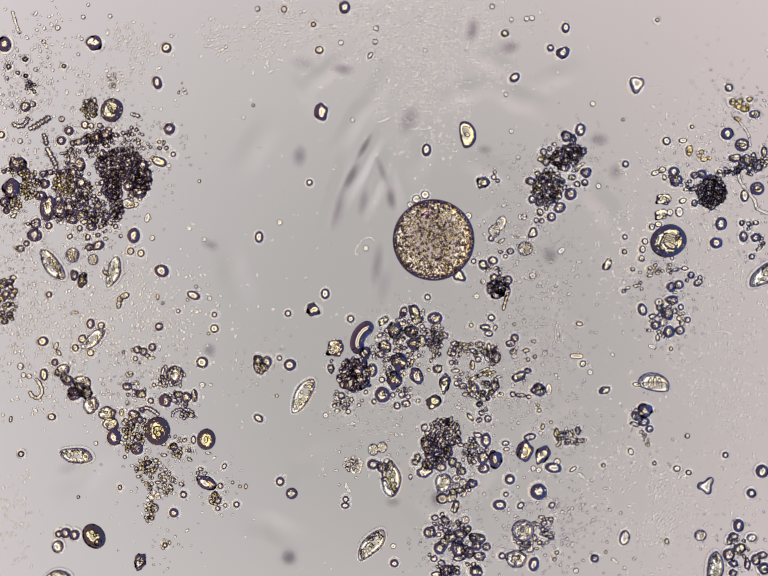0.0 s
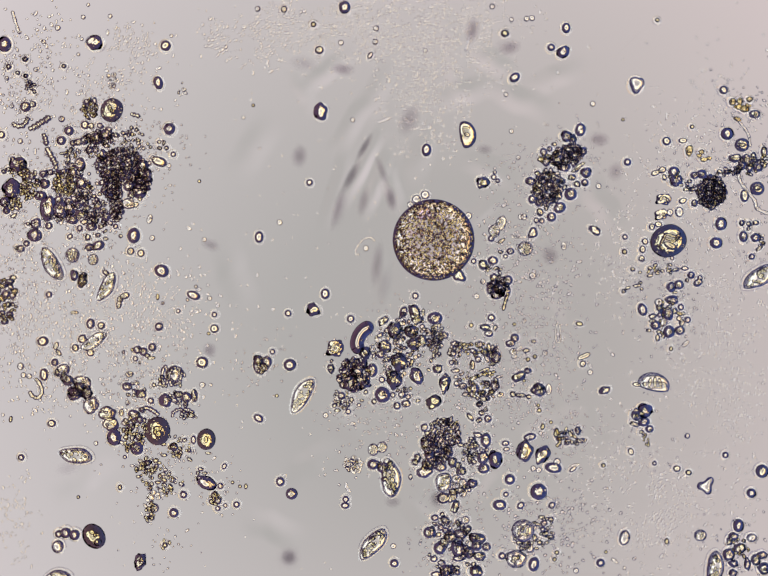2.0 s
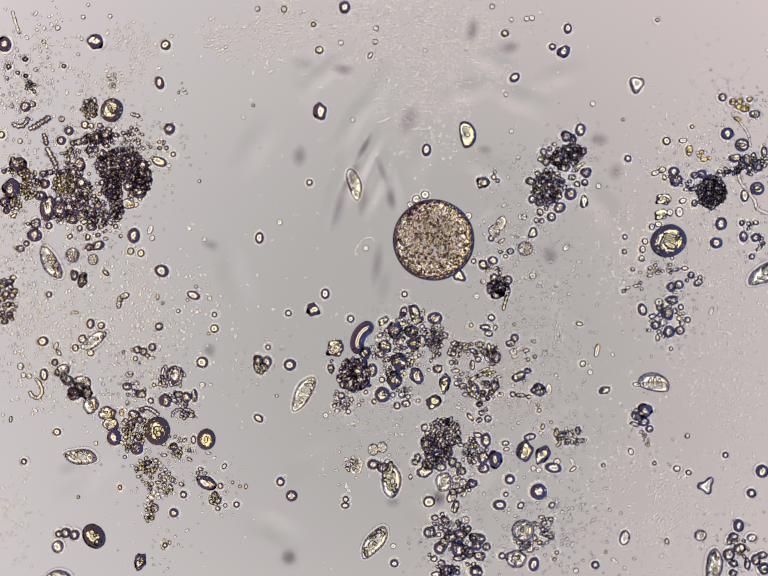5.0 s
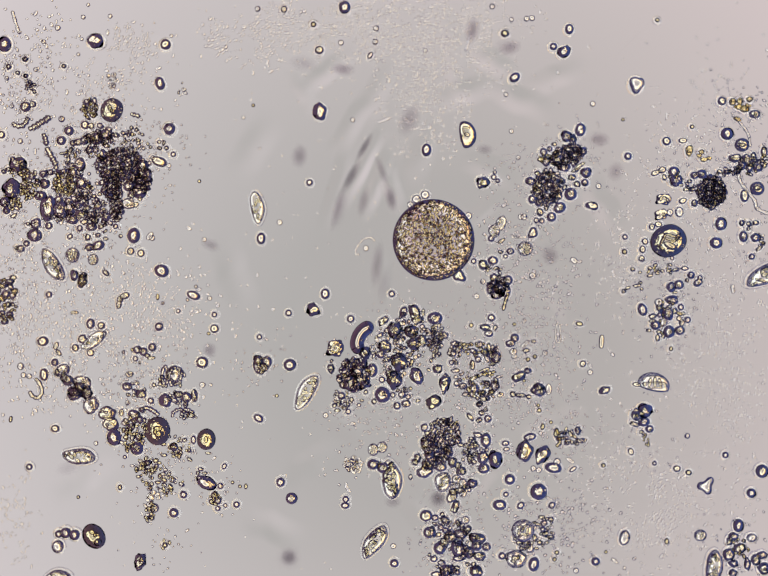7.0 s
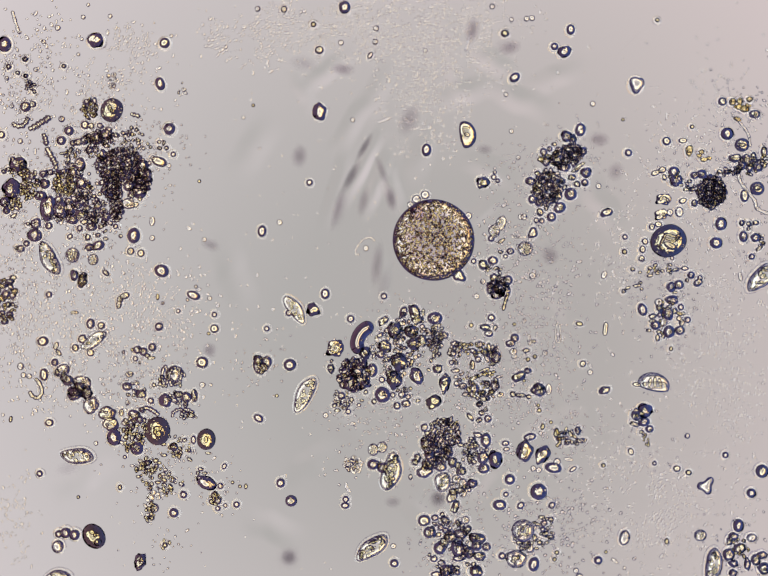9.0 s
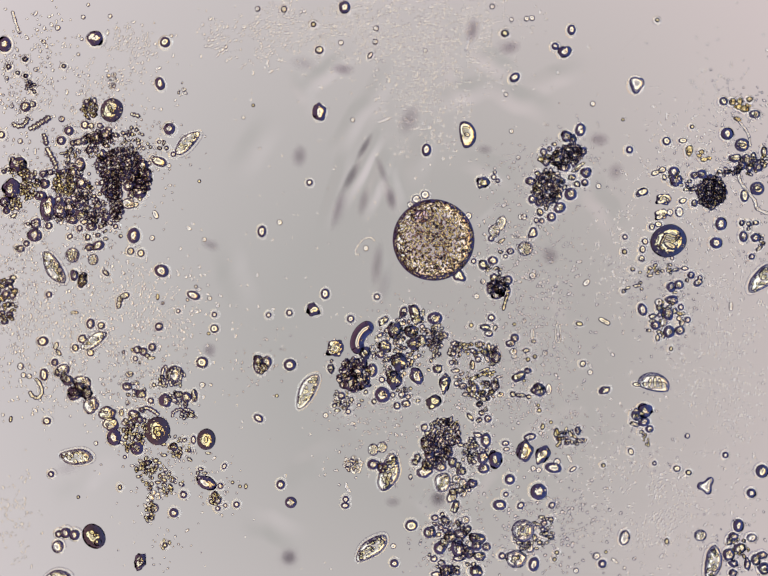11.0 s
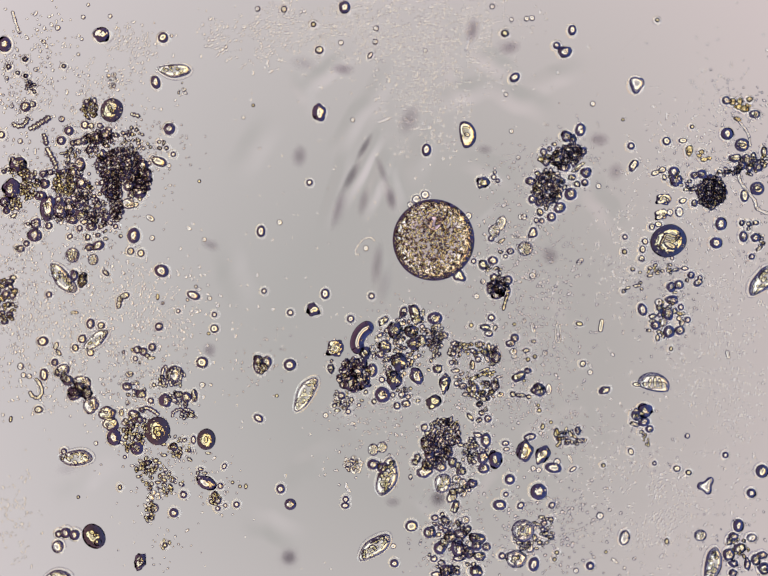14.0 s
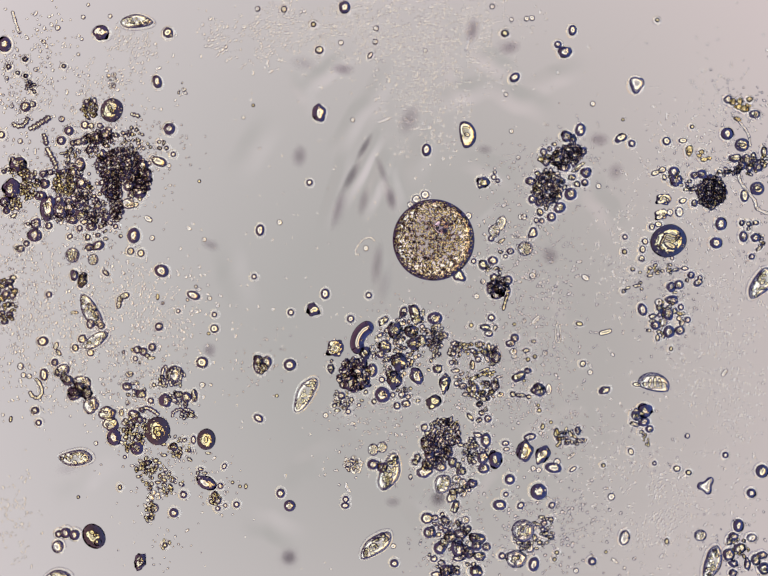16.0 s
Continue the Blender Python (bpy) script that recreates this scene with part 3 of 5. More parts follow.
droplet("half_moon_crystal", "half-moon clear crystal grain with dark outline", "crystal", "clear", 950, 275, 23, 28, -8, "half", 0.6,
        [(0.15, 0.0, 0.26, 0.16, 20, "pale"), (-0.25, -0.3, 0.10, 0.40, 20, "vacuole"), (0.1, 0.5, 0.34, 0.10, 10, "vacuole"), (-0.1, 0.2, 0.08, 0.3, -25, "small")])
droplet("bean_shell", "bean-shaped clear shell with a dark outline and inner bars", "shell", "pale", 1334, 786, 25, 33, -78, "half", 0.6,
        [(-0.72, 0.06, 0.18, 0.16, 20, "vacuole"), (-0.30, 0.16, 0.16, 0.30, 12, "vacuole"), (0.12, 0.20, 0.16, 0.34, 0, "vacuole"), (0.52, 0.14, 0.16, 0.30, -15, "vacuole"),
         (0.90, 0.02, 0.14, 0.20, -30, "vacuole"), (0.1, 0.52, 0.62, 0.06, 0, "small"), (0.1, 0.16, 0.80, 0.05, 0, "small"), (0.0, -0.16, 0.8, 0.05, 0, "small"), (-0.75, 0.34, 0.06, 0.2, 45, "small"), (0.95, 0.32, 0.06, 0.2, -45, "small")])
loose("clear", 1300, 785, 9, 5, 10)
droplet("clear_shell", "clear shell with a folded wall beside dark debris", "shell", "clear", 685, 711, 20, 21, 0, "facet", 0.75,
        [(-0.25, 0.2, 0.12, 0.4, 30, "vacuole"), (0.25, -0.2, 0.12, 0.4, 40, "amber"), (-0.2, -0.35, 0.4, 0.12, 15, "amber"), (0.2, 0.35, 0.34, 0.12, -20, "small"), (0.0, 0.0, 0.14, 0.12, 0, "chip")])
droplet("clear_shell", "flat clear grain with a double wall", "shell", "clear", 1355, 407, 19, 14, 0, "facet", 0.7, [(-0.3, 0.1, 0.2, 0.4, 20, "vacuole"), (0.4, -0.1, 0.2, 0.3, 0, "small"), (0.1, 0.3, 0.3, 0.14, 10, "vacuole")])
droplet("clear_shell", "flat clear grain with a double wall", "shell", "clear", 1350, 438, 17, 13, -15, "facet", 0.7, [(0.3, 0, 0.24, 0.3, 20, "vacuole"), (-0.3, -0.1, 0.2, 0.2, 0, "small")])
droplet("clear_shell", "round clear shell with dark folds", "shell", "clear", 1072, 922, 17, 21, 10, "lump", 0.95, [(-0.1, 0.35, 0.44, 0.12, 30, "vacuole"), (0.15, -0.2, 0.12, 0.4, 20, "amber"), (-0.25, -0.1, 0.12, 0.3, -20, "small")])
droplet("clear_shell", "round clear shell with dark folds", "shell", "clear", 1108, 926, 15, 19, 20, "facet", 0.95, [(-0.1, 0.1, 0.12, 0.44, 15, "small"), (0.25, -0.2, 0.3, 0.12, 30, "vacuole")])
droplet("clear_shell", "clear shell with granules beside the debris", "shell", "pale", 1052, 1141, 21, 18, 10, "lump", 0.7, [(0, 0.1, 0.4, 0.3, 0, "vacuole"), (-0.2, -0.3, 0.3, 0.2, 30, "small"), (0.3, 0.2, 0.16, 0.3, 0, "amber")])
droplet("clear_shell", "round clear shell with folded contents", "shell", "clear", 1546, 385, 15, 14, 0, "round", 0.8, [(0, 0.1, 0.5, 0.4, 0, "vacuole"), (0.1, -0.1, 0.2, 0.2, 0, "small")])
droplet("clear_shell", "round clear shell with folded contents", "shell", "clear", 1515, 296, 15, 14, 0, "round", 0.8, [(0.1, 0, 0.4, 0.3, 0, "vacuole"), (-0.3, 0.1, 0.2, 0.3, 0, "small")])
droplet("clear_shell", "round clear shell packed with bright folds", "shell", "pale", 1068, 1083, 23, 23, 0, "round", 0.7,
        [(-0.3, 0.3, 0.25, 0.16, 20, "vacuole"), (0.2, 0.4, 0.3, 0.12, -30, "small"), (0.35, 0.0, 0.14, 0.3, 10, "vacuole"), (-0.1, 0.0, 0.2, 0.16, 60, "small"), (-0.4, -0.15, 0.12, 0.26, 0, "vacuole"),
         (0.1, -0.35, 0.34, 0.14, 15, "vacuole"), (-0.25, -0.45, 0.2, 0.12, -20, "small"), (0.05, 0.15, 0.1, 0.2, 40, "amber"), (0.4, -0.35, 0.14, 0.14, 0, "small")])
droplet("clear_shell", "clear crumpled shell beside dark droplets", "shell", "clear", 220, 845, 18, 15, 0, "lump", 0.7, [(-0.2, 0.2, 0.3, 0.2, 0, "small"), (0.3, 0.0, 0.2, 0.4, 20, "vacuole"), (-0.1, -0.4, 0.4, 0.16, 0, "vacuole")])
droplet("clear_shell", "clear crumpled shell beside dark droplets", "shell", "clear", 226, 866, 17, 13, 0, "lump", 0.7, [(0.1, 0.1, 0.4, 0.2, 30, "vacuole"), (-0.4, -0.1, 0.2, 0.3, 0, "small")])
droplet("clear_shell", "clear rhombic crystal with bright facets", "shell", "chip", 287, 1144, 13, 17, 20, "facet", 0.7, [(0, 0, 0.2, 0.5, 20, "vacuole"), (0, 0, 0.5, 0.2, 0, "vacuole")])
m_drop_n = droplet("clear_shell", "round dark-rimmed drop with two bars inside", "shell", "dark", 596, 1006, 12, 12, 0, "round", 0.7, [(0, 0.2, 0.5, 0.14, 0, "vacuole"), (0, -0.25, 0.5, 0.12, 0, "vacuole")])
granular_cell(148, 521, 14, 16, 0, 10)
granular_cell(190, 530, 11, 12, 0, 8)
granular_cell(1072, 508, 16, 15, 0, 12)
granular_cell(1023, 456, 11, 16, 20, 8)
granular_cell(1009, 472, 12, 14, 0, 8)
granular_cell(762, 918, 11, 13, 0, 9)
granular_cell(780, 913, 11, 12, 0, 9)
granular_cell(1430, 1093, 13, 12, 0, 6)
granular_cell(315, 1037, 10, 10, 0, 6)
loose("dark", 420, 985, 22, 13, 28, "lump", "bean-shaped dark-rimmed droplet with bright core")
loose("pale", 1300, 172, 18, 16, 100, "corner", "pale three-cornered crystal with violet outline")
loose("pale", 1442, 992, 20, 17, -55, "star", "pale three-cornered flake with thin outline")

# dark-rimmed droplets
m_drop_a = loose("dark", 192, 88, 17, 14, 10, "lump")
m_drop_b = loose("dark", 321, 169, 10, 14, -15)
m_drop_c = loose("dark", 656, 229, 14, 18, 0, "lump")
m_drop_d = loose("dark", 1155, 57, 9, 11)
m_drop_e = loose("dark", 1124, 98, 8)
m_drop_f = loose("dark", 1150, 107, 15, 11, -35, "lump")
m_drop_g = loose("dark", 1277, 335, 8)
m_drop_h = loose("dark", 873, 607, 7)
m_drop_i = loose("dark", 588, 640, 7)
m_drop_j = loose("dark", 43, 927, 7)
m_drop_l = loose("dark", 572, 983, 9, 10, 0)
m_drop_m = loose("dark", 529, 484, 9, 12, 0)
m_grain_d = loose("dark", 1213, 1139, 9)
m_drop_k = loose("dark", 571, 731, 6)
loose_row("dark", (9, 90, 14, 16, 0), (346, 263, 12), (141, 267, 10), (125, 287, 10), (704, 15, 12, 13, 0), (756, 113, 5, 8, 30),
          (1051, 158, 12, 9, -40), (1185, 265, 11, 14, 10), (1485, 273, 13), (273, 481, 13, 16, 0), (330, 553, 15, 13, 20))
loose_row("dark", (632, 373, 7), (400, 585, 4), (871, 306, 10, 13, 0), (1003, 487, 7),
          (1276, 484, 6), (1472, 457, 12, 14, 0), (1462, 496, 13, 12, 0), (1535, 524, 7), (1411, 562, 8))
loose_row("dark", (100, 601, 7), (185, 661, 9, 11, 0), (332, 619, 4), (364, 635, 5), (325, 667, 9),
          (252, 719, 4), (395, 603, 14, 9, 20), (383, 612, 4), (308, 818, 7), (438, 642, 6), (664, 600, 9, 11, 0))
loose("chip", 640, 633, 16, 12, 20, "wedge", "dark angular chip with a yellow centre")
loose_row("dark", (716, 651, 8), (592, 745, 13, 12, 0), (528, 854, 11, 8, 30),
          (1003, 649, 8), (1312, 632, 10, 13, -20))
loose("chip", 1235, 797, 12, 8, -20, "lump", "dark angular chip with a yellow centre")
loose_row("dark", (120, 1090, 8), (134, 1088, 11), (152, 1092, 11), (355, 1047, 10), (375, 1010, 8), (458, 952, 5, 7, 30),
          (705, 1032, 9, 7, 0), (706, 1019, 7), (483, 1030, 7), (460, 1032, 5), (445, 1038, 6))
loose_row("dark", (805, 1150, 9),
          (1082, 892, 13, 8, -10), (1130, 955, 17, 11, 10), (1170, 958, 9, 5, -35), (1041, 979, 11), (1100, 1004, 17), (1020, 1031, 14, 11, 0))
loose_row("dark", (1033, 1009, 6), (1063, 1032, 7, 9, 40), (1127, 1031, 8, 7, -40), (1090, 1152, 11, 15, 10), (1481, 929, 7), (1534, 1007, 10),
          (1336, 946, 5), (1508, 1073, 11, 14, 0), (1025, 1135, 8), (1032, 905, 8, 6, 0), (1034, 917, 7, 5, 0))

# clear grains
m_grain_a = loose("clear", 340, 98, 11)
m_grain_b = loose("clear", 1488, 179, 9)
m_grain_c = loose("clear", 106, 850, 9, 8)
loose_row("clear", (3, 275, 8), (267, 762, 7, 4, 20), (170, 35, 5), (225, 33, 5), (89, 85, 5), (131, 135, 5), (118, 57, 6), (52, 121, 6), (18, 136, 6), (73, 142, 5),
          (52, 155, 5), (14, 160, 5), (24, 217, 5), (52, 218, 11), (67, 213, 7), (160, 111, 4), (180, 10, 4), (350, 73, 4), (167, 80, 4),
          (174, 255, 9), (186, 257, 7), (526, 18, 6), (580, 19, 7))
loose_row("clear", (652, 102, 9), (696, 87, 6), (768, 58, 6), (766, 85, 6), (720, 245, 5), (461, 96, 4), (497, 240, 4), (1005, 13, 6),
          (1044, 40, 5), (1075, 38, 6), (1086, 37, 6), (1033, 193, 5), (1044, 268, 5), (868, 103, 5), (896, 289, 4), (1361, 288, 9), (1394, 287, 9, 6, 0))
loose_row("clear", (325, 330, 17, 10, 20), (345, 338, 5), (267, 513, 8), (288, 517, 8),
          (571, 454, 6), (747, 507, 6), (417, 489, 5), (986, 575, 6), (1058, 322, 5))
loose_row("clear", (1222, 380, 6), (1338, 353, 10, 6, -20), (1352, 347, 9, 7, -20),
          (1394, 410, 9, 6, -20), (1520, 400, 9, 13, 0))
loose_row("clear", (152, 638, 9, 4, 0), (207, 665, 8), (168, 692, 9), (88, 697, 12, 10, -10), (115, 706, 5, 9, 20), (120, 720, 5, 8, -30),
          (154, 710, 8), (185, 720, 8), (48, 766, 6), (60, 768, 6), (90, 765, 9, 13, 0), (260, 823, 5))
loose_row("clear", (243, 622, 6, 9, 10), (245, 611, 7, 7, 0), (255, 604, 11, 7, -15), (428, 609, 5), (413, 740, 13, 12, 0), (413, 786, 6), (430, 786, 4),
          (252, 730, 4), (438, 671, 9), (1022, 806, 7, 5, -25), (1190, 743, 7), (1089, 956, 6), (1100, 960, 6))
loose_row("clear", (196, 905, 5), (803, 1115, 6), (1288, 922, 6, 8, -30),
          (1382, 957, 8, 7, 0), (1176, 1165, 6), (1556, 962, 13, 14, 0), (1275, 1160, 4), (1063, 443, 6))

# pale cells
m_rod_a = loose("clear", 1239, 540, 14, 8, -60, "lump")
m_rod_d = loose("pale", 1332, 708, 9, 4.5, 20, "rod", label="small pale rod drifting over the glass")
m_rod_g = loose("pale", 1050, 715, 11, 4.5, -45, "rod", label="slender pale rod turning beside the debris")
m_rod_b = loose("clear", 1177, 727, 14, 5.5, 2, "rod", "slender clear rod with dark edges tumbling over the glass")
m_rod_c = loose("pale", 301, 445, 6, 10, 15)
loose_row("pale", (126, 243, 7), (41, 288, 6), (1210, 212, 6), (311, 486, 6),
          (1070, 443, 7))
loose("clear", 1088, 476, 10, 13, 25, "corner", "clear three-cornered grain with dark outline")
m_rod_f = loose("pale", 1146, 512, 9, 6, -35)
loose_row("pale", (1275, 1098, 11, 16, 10), (1087, 563, 7), (42, 748, 7, 8, 0), (665, 848, 6), (720, 865, 6, 4, 0), (1070, 655, 5), (1113, 720, 6),
          (1120, 795, 7, 12, 0), (1205, 760, 6), (118, 1116, 12, 13, 0), (1137, 943, 8),
          (1255, 1145, 9, 4, 40), (1535, 1098, 11, 9, 0), (1403, 890, 6), (973, 605, 6))

m_dot_a = loose("pale", 1190, 1120, 8)
m_dot_b = loose("clear", 902, 1018, 13, 12)
m_rod_e = loose("pale", 1187, 971, 10, 4, 40)
loose_row("clear", (1317, 493, 7), (1312, 509, 7, 8, 0), (1310, 528, 7), (1331, 463, 7), (1344, 458, 8, 6, 0))
loose_row("pale", (1368, 434, 7, 8, 0), (1387, 433, 9, 11, 0))
# amber granules
loose_row("amber", (1275, 514, 6), (1099, 828, 4), (1101, 838, 5), (1125, 862, 4), (1108, 871, 5, 7, 10), (1136, 884, 6, 11, 0), (1141, 896, 6, 5, 0))
loose_row("amber", (640, 50, 6), (517, 215, 4), (1031, 68, 9, 8, 0), (1342, 41, 5), (1413, 259, 5), (1272, 244, 4), (407, 370, 4), (322, 606, 4, 7, 0),
          (22, 856, 4, 7, 10), (426, 681, 4), (565, 808, 4), (962, 664, 5), (1050, 662, 4), (1078, 734, 5), (1092, 728, 5))
loose("amber", 888, 820, 17, 13, -35, "facet", "angular yellow flake with dark edges")
loose_row("amber", (1183, 661, 8, 5, 10), (1370, 712, 5), (245, 995, 5, 6, 0), (160, 1015, 4),
          (490, 993, 4), (502, 993, 4, 6, 0), (475, 985, 4), (1137, 1128, 5), (1132, 1142, 5), (1232, 950, 5), (1406, 965, 7, 6, 20), (1237, 1127, 4), (1361, 1105, 5, 7, 0))

# clumps, left side
clump("debris_clump", "dense dark brown clump of granules and droplets",
      [(246, 340, 49, 36, 0, 180, 3, 6, "brown", 36), (282, 366, 26, 30, 0, 60, 3, 7, "brown", 28), (228, 385, 18, 30, -20, 70, 3, 6, "brown", 30), (237, 425, 13, 28, 0, 50, 3, 5, "brown", 22)],
      dark=[(291, 338, 13, 12), (300, 358, 10, 14), (285, 390, 15, 16), (262, 380, 11), (256, 360, 11, 9), (312, 322, 5), (305, 333, 5), (293, 303, 4.5)],
      chip=[(270, 397, 8, 10, 20), (262, 344, 8, 6), (277, 332, 7, 5), (296, 383, 6, 9)], pale=[(262, 415, 13, 11)], clear=[(277, 418, 7, 6), (286, 405, 6)])
clump("debris_clump", "dark ridge of droplets above the brown mass",
      [(203, 280, 30, 12, -10, 26, 3, 6, "brown", 12), (190, 310, 14, 14, 0, 14, 3, 5, "brown", 6), (222, 292, 14, 8, 0, 8, 3, 5, "brown", 5)],
      dark=[(197, 283, 15, 13), (215, 275, 12), (222, 265, 8, 7), (205, 257, 8, 6, 40), (183, 306, 8, 7), (196, 306, 7), (217, 298, 6, 5), (172, 287, 8, 9), (160, 290, 9, 8)],
      chip=[(238, 276, 8, 6), (180, 278, 6), (150, 292, 9, 7, -30)])
clump("debris_clump", "scatter of small glassy granules", [(268, 285, 22, 26, 20, 26, 2.5, 4.5, "clear", 3)],
      chip=[(268, 260, 4.5), (278, 265, 5), (291, 275, 5, 4), (262, 276, 5), (272, 286, 5, 4), (283, 287, 6, 4), (258, 290, 4), (276, 310, 4, 9, 10), (262, 310, 4, 7, -30), (250, 303, 4, 6, 40),
            (325, 290, 5), (335, 291, 4, 6, 20), (326, 302, 6, 4), (340, 302, 6, 5), (302, 294, 4.5), (308, 300, 4)], dark=[(354, 315, 6)])
clump("debris_clump", "loose clump of clear and amber grains beside a dark mass",
      [(146, 348, 26, 14, 0, 18, 3, 5, "brown", 8), (130, 377, 22, 25, 0, 70, 3, 5.5, "amber", 14), (168, 385, 22, 20, 0, 34, 3, 5.5, "clear", 10), (145, 312, 18, 14, 0, 10, 3, 4.5, "clear", 2)],
      dark=[(163, 336, 12, 13), (145, 337, 6), (137, 333, 5), (166, 373, 13, 12), (198, 375, 4.5), (149, 352, 9, 8), (182, 355, 4)],
      chip=[(143, 309, 5, 10, 20), (132, 312, 12, 4, -10), (140, 325, 4, 9), (204, 396, 5), (185, 383, 6, 3), (148, 380, 8, 12), (174, 396, 9, 7), (192, 400, 6, 5)])
clump("debris_clump", "packed dark-rimmed droplets and grains below a pale channel",
      [(172, 425, 40, 26, 0, 22, 3, 6, "brown", 10), (178, 428, 44, 26, 0, 26, 3, 5.5, "clear", 8), (205, 448, 26, 14, 0, 16, 3, 5, "brown", 8), (120, 440, 36, 14, 0, 18, 3, 5, "clear", 6)],
      dark=[(97, 425, 16, 26), (123, 428, 15, 19), (120, 408, 10, 9), (140, 411, 9, 8), (142, 426, 10, 14), (160, 419, 8), (147, 447, 14, 11, 20), (186, 438, 10, 7), (200, 420, 9),
            (217, 442, 9), (163, 466, 7), (187, 463, 12, 9), (100, 461, 8), (236, 462, 6), (225, 455, 7, 5, 30)],
      chip=[(165, 438, 12, 9), (178, 425, 8), (215, 472, 7, 4, -40), (207, 463, 7, 5, -30), (172, 452, 9, 6), (193, 450, 8, 6)])
clump("debris_clump", "arc of dark-rimmed drops with bright bars",
      dark=[(83, 400, 13, 10, -10), (92, 375, 11, 10), (78, 369, 8, 4, 35), (90, 355, 9, 8), (103, 352, 8, 7)])
clump("debris_clump", "cluster of dark-rimmed droplets of several sizes",
      [(60, 380, 18, 28, 10, 46, 3, 5.5, "amber", 10), (24, 412, 20, 18, 0, 24, 3, 5, "amber", 8), (40, 350, 20, 12, 0, 16, 3, 5, "amber", 8)],
      dark=[(22, 385, 18, 20), (37, 335, 17, 15), (26, 325, 6), (10, 413, 11), (13, 430, 8), (65, 360, 8)],
      chip=[(8, 350, 7, 5), (17, 346, 6), (47, 338, 9, 8), (42, 388, 6, 8), (28, 440, 8, 5, -20), (72, 355, 5, 7)])
clump("debris_clump", "small clump of amber granules above the dark mass", [(184, 222, 17, 19, 0, 30, 3, 5, "amber", 8)],
      dark=[(178, 207, 7, 6), (193, 205, 5, 7)], chip=[(188, 236, 8, 5, 30), (175, 222, 5, 7), (197, 220, 5, 8)])
clump("debris_clump", "short chain of clear grains", dark=[(73, 457, 11, 12), (71, 480, 15, 14), (54, 497, 7), (42, 508, 9, 8)], chip=[(57, 457, 5), (35, 506, 5)])
clump("debris_clump", "pair of dark-rimmed grains with granules", dark=[(143, 483, 7, 6, -30), (182, 505, 9, 8), (201, 501, 13, 10, -20), (200, 480, 6, 5)],
      chip=[(180, 485, 7), (216, 487, 6, 4, 20), (192, 507, 6), (247, 482, 4.5)])
clump("debris_clump", "small heap of irregular clear grains", [(168, 572, 7, 14, 20, 8, 3, 4.5, "amber", 8)], dark=[(152, 562, 9, 11)], chip=[(168, 572, 10, 18, 20), (216, 557, 10, 6, 35)])
clump("debris_clump", "clump of amber granules at the edge of the field", [(12, 615, 22, 46, 0, 30, 3, 6, "amber", 8)],
      dark=[(12, 600, 9), (26, 603, 8, 7), (20, 642, 8), (4, 640, 7), (10, 657, 8, 6)], chip=[(20, 574, 11, 7, -10), (28, 567, 8, 5), (16, 622, 8), (26, 622, 5)])
clump("debris_clump", "row of transparent shells and a dark angular chunk", [(166, 795, 16, 14, 40, 12, 3, 5, "amber", 18)],
      pale=[(127, 757, 16, 13, -30), (168, 784, 19, 16, 40), (186, 828, 15, 18, 30)], chip=[(138, 774, 17, 10, 30), (163, 795, 13, 14), (178, 801, 12, 14), (117, 760, 6, 8)],
      dark=[(151, 806, 14, 13, 30), (112, 740, 8), (155, 778, 5)], brown=[(150, 800, 13, 9, 30)])
clump("debris_clump", "cluster of dark droplets, shells and amber granules",
      [(274, 885, 32, 40, 30, 46, 3, 5.5, "amber", 12), (358, 908, 30, 24, 20, 20, 3, 5, "amber", 4)],
      dark=[(273, 847, 13, 11, 30), (233, 893, 15, 17), (280, 915, 13, 14), (286, 857, 8), (255, 933, 4.5), (319, 953, 6, 7), (298, 963, 5), (292, 900, 4.5), (395, 898, 6, 9)],
      chip=[(258, 860, 9, 6, 30), (268, 872, 9), (284, 890, 10, 8, 30), (270, 893, 6), (303, 944, 7, 6), (355, 912, 10, 9), (335, 929, 7, 4), (370, 925, 5), (377, 899, 5), (387, 938, 8, 4, 30), (387, 919, 5),
            (367, 895, 4), (425, 925, 6, 3), (295, 858, 5, 6)], clear=[(248, 842, 5, 8)])
clump("debris_clump", "folded clear shells between dark grains", [(365, 815, 26, 14, 10, 12, 3, 5, "clear", 5), (385, 850, 18, 9, 20, 10, 3, 4.5, "clear", 3)],
      dark=[(338, 818, 13, 14), (380, 811, 11), (356, 817, 7, 6)], chip=[(397, 808, 8, 14), (365, 805, 9, 8), (391, 848, 9, 6), (290, 836, 8, 6)])
clump("debris_clump", "trailing tail of small amber granules and rods", [(318, 975, 52, 30, 50, 56, 2.5, 5, "amber", 4), (306, 1040, 9, 30, 0, 24, 3, 5, "amber", 3), (345, 985, 30, 20, 0, 14, 2.5, 4.5, "clear", 2)],
      chip=[(345, 968, 6, 5), (283, 973, 5, 4), (307, 970, 4, 7), (322, 985, 8, 4), (310, 988, 5), (300, 945, 7)])
clump("debris_clump", "clear pieces and granules round a pale shell", [(350, 772, 28, 20, 0, 14, 3, 4.5, "clear", 4), (285, 795, 30, 16, 20, 8, 3, 4.5, "clear", 2)], pale=[(355, 764, 15, 16)],
      chip=[(326, 784, 5), (314, 786, 5), (333, 787, 4), (368, 785, 4, 6), (290, 805, 11, 9), (273, 807, 4.5), (262, 806, 6, 4)], dark=[(259, 789, 10, 9)])
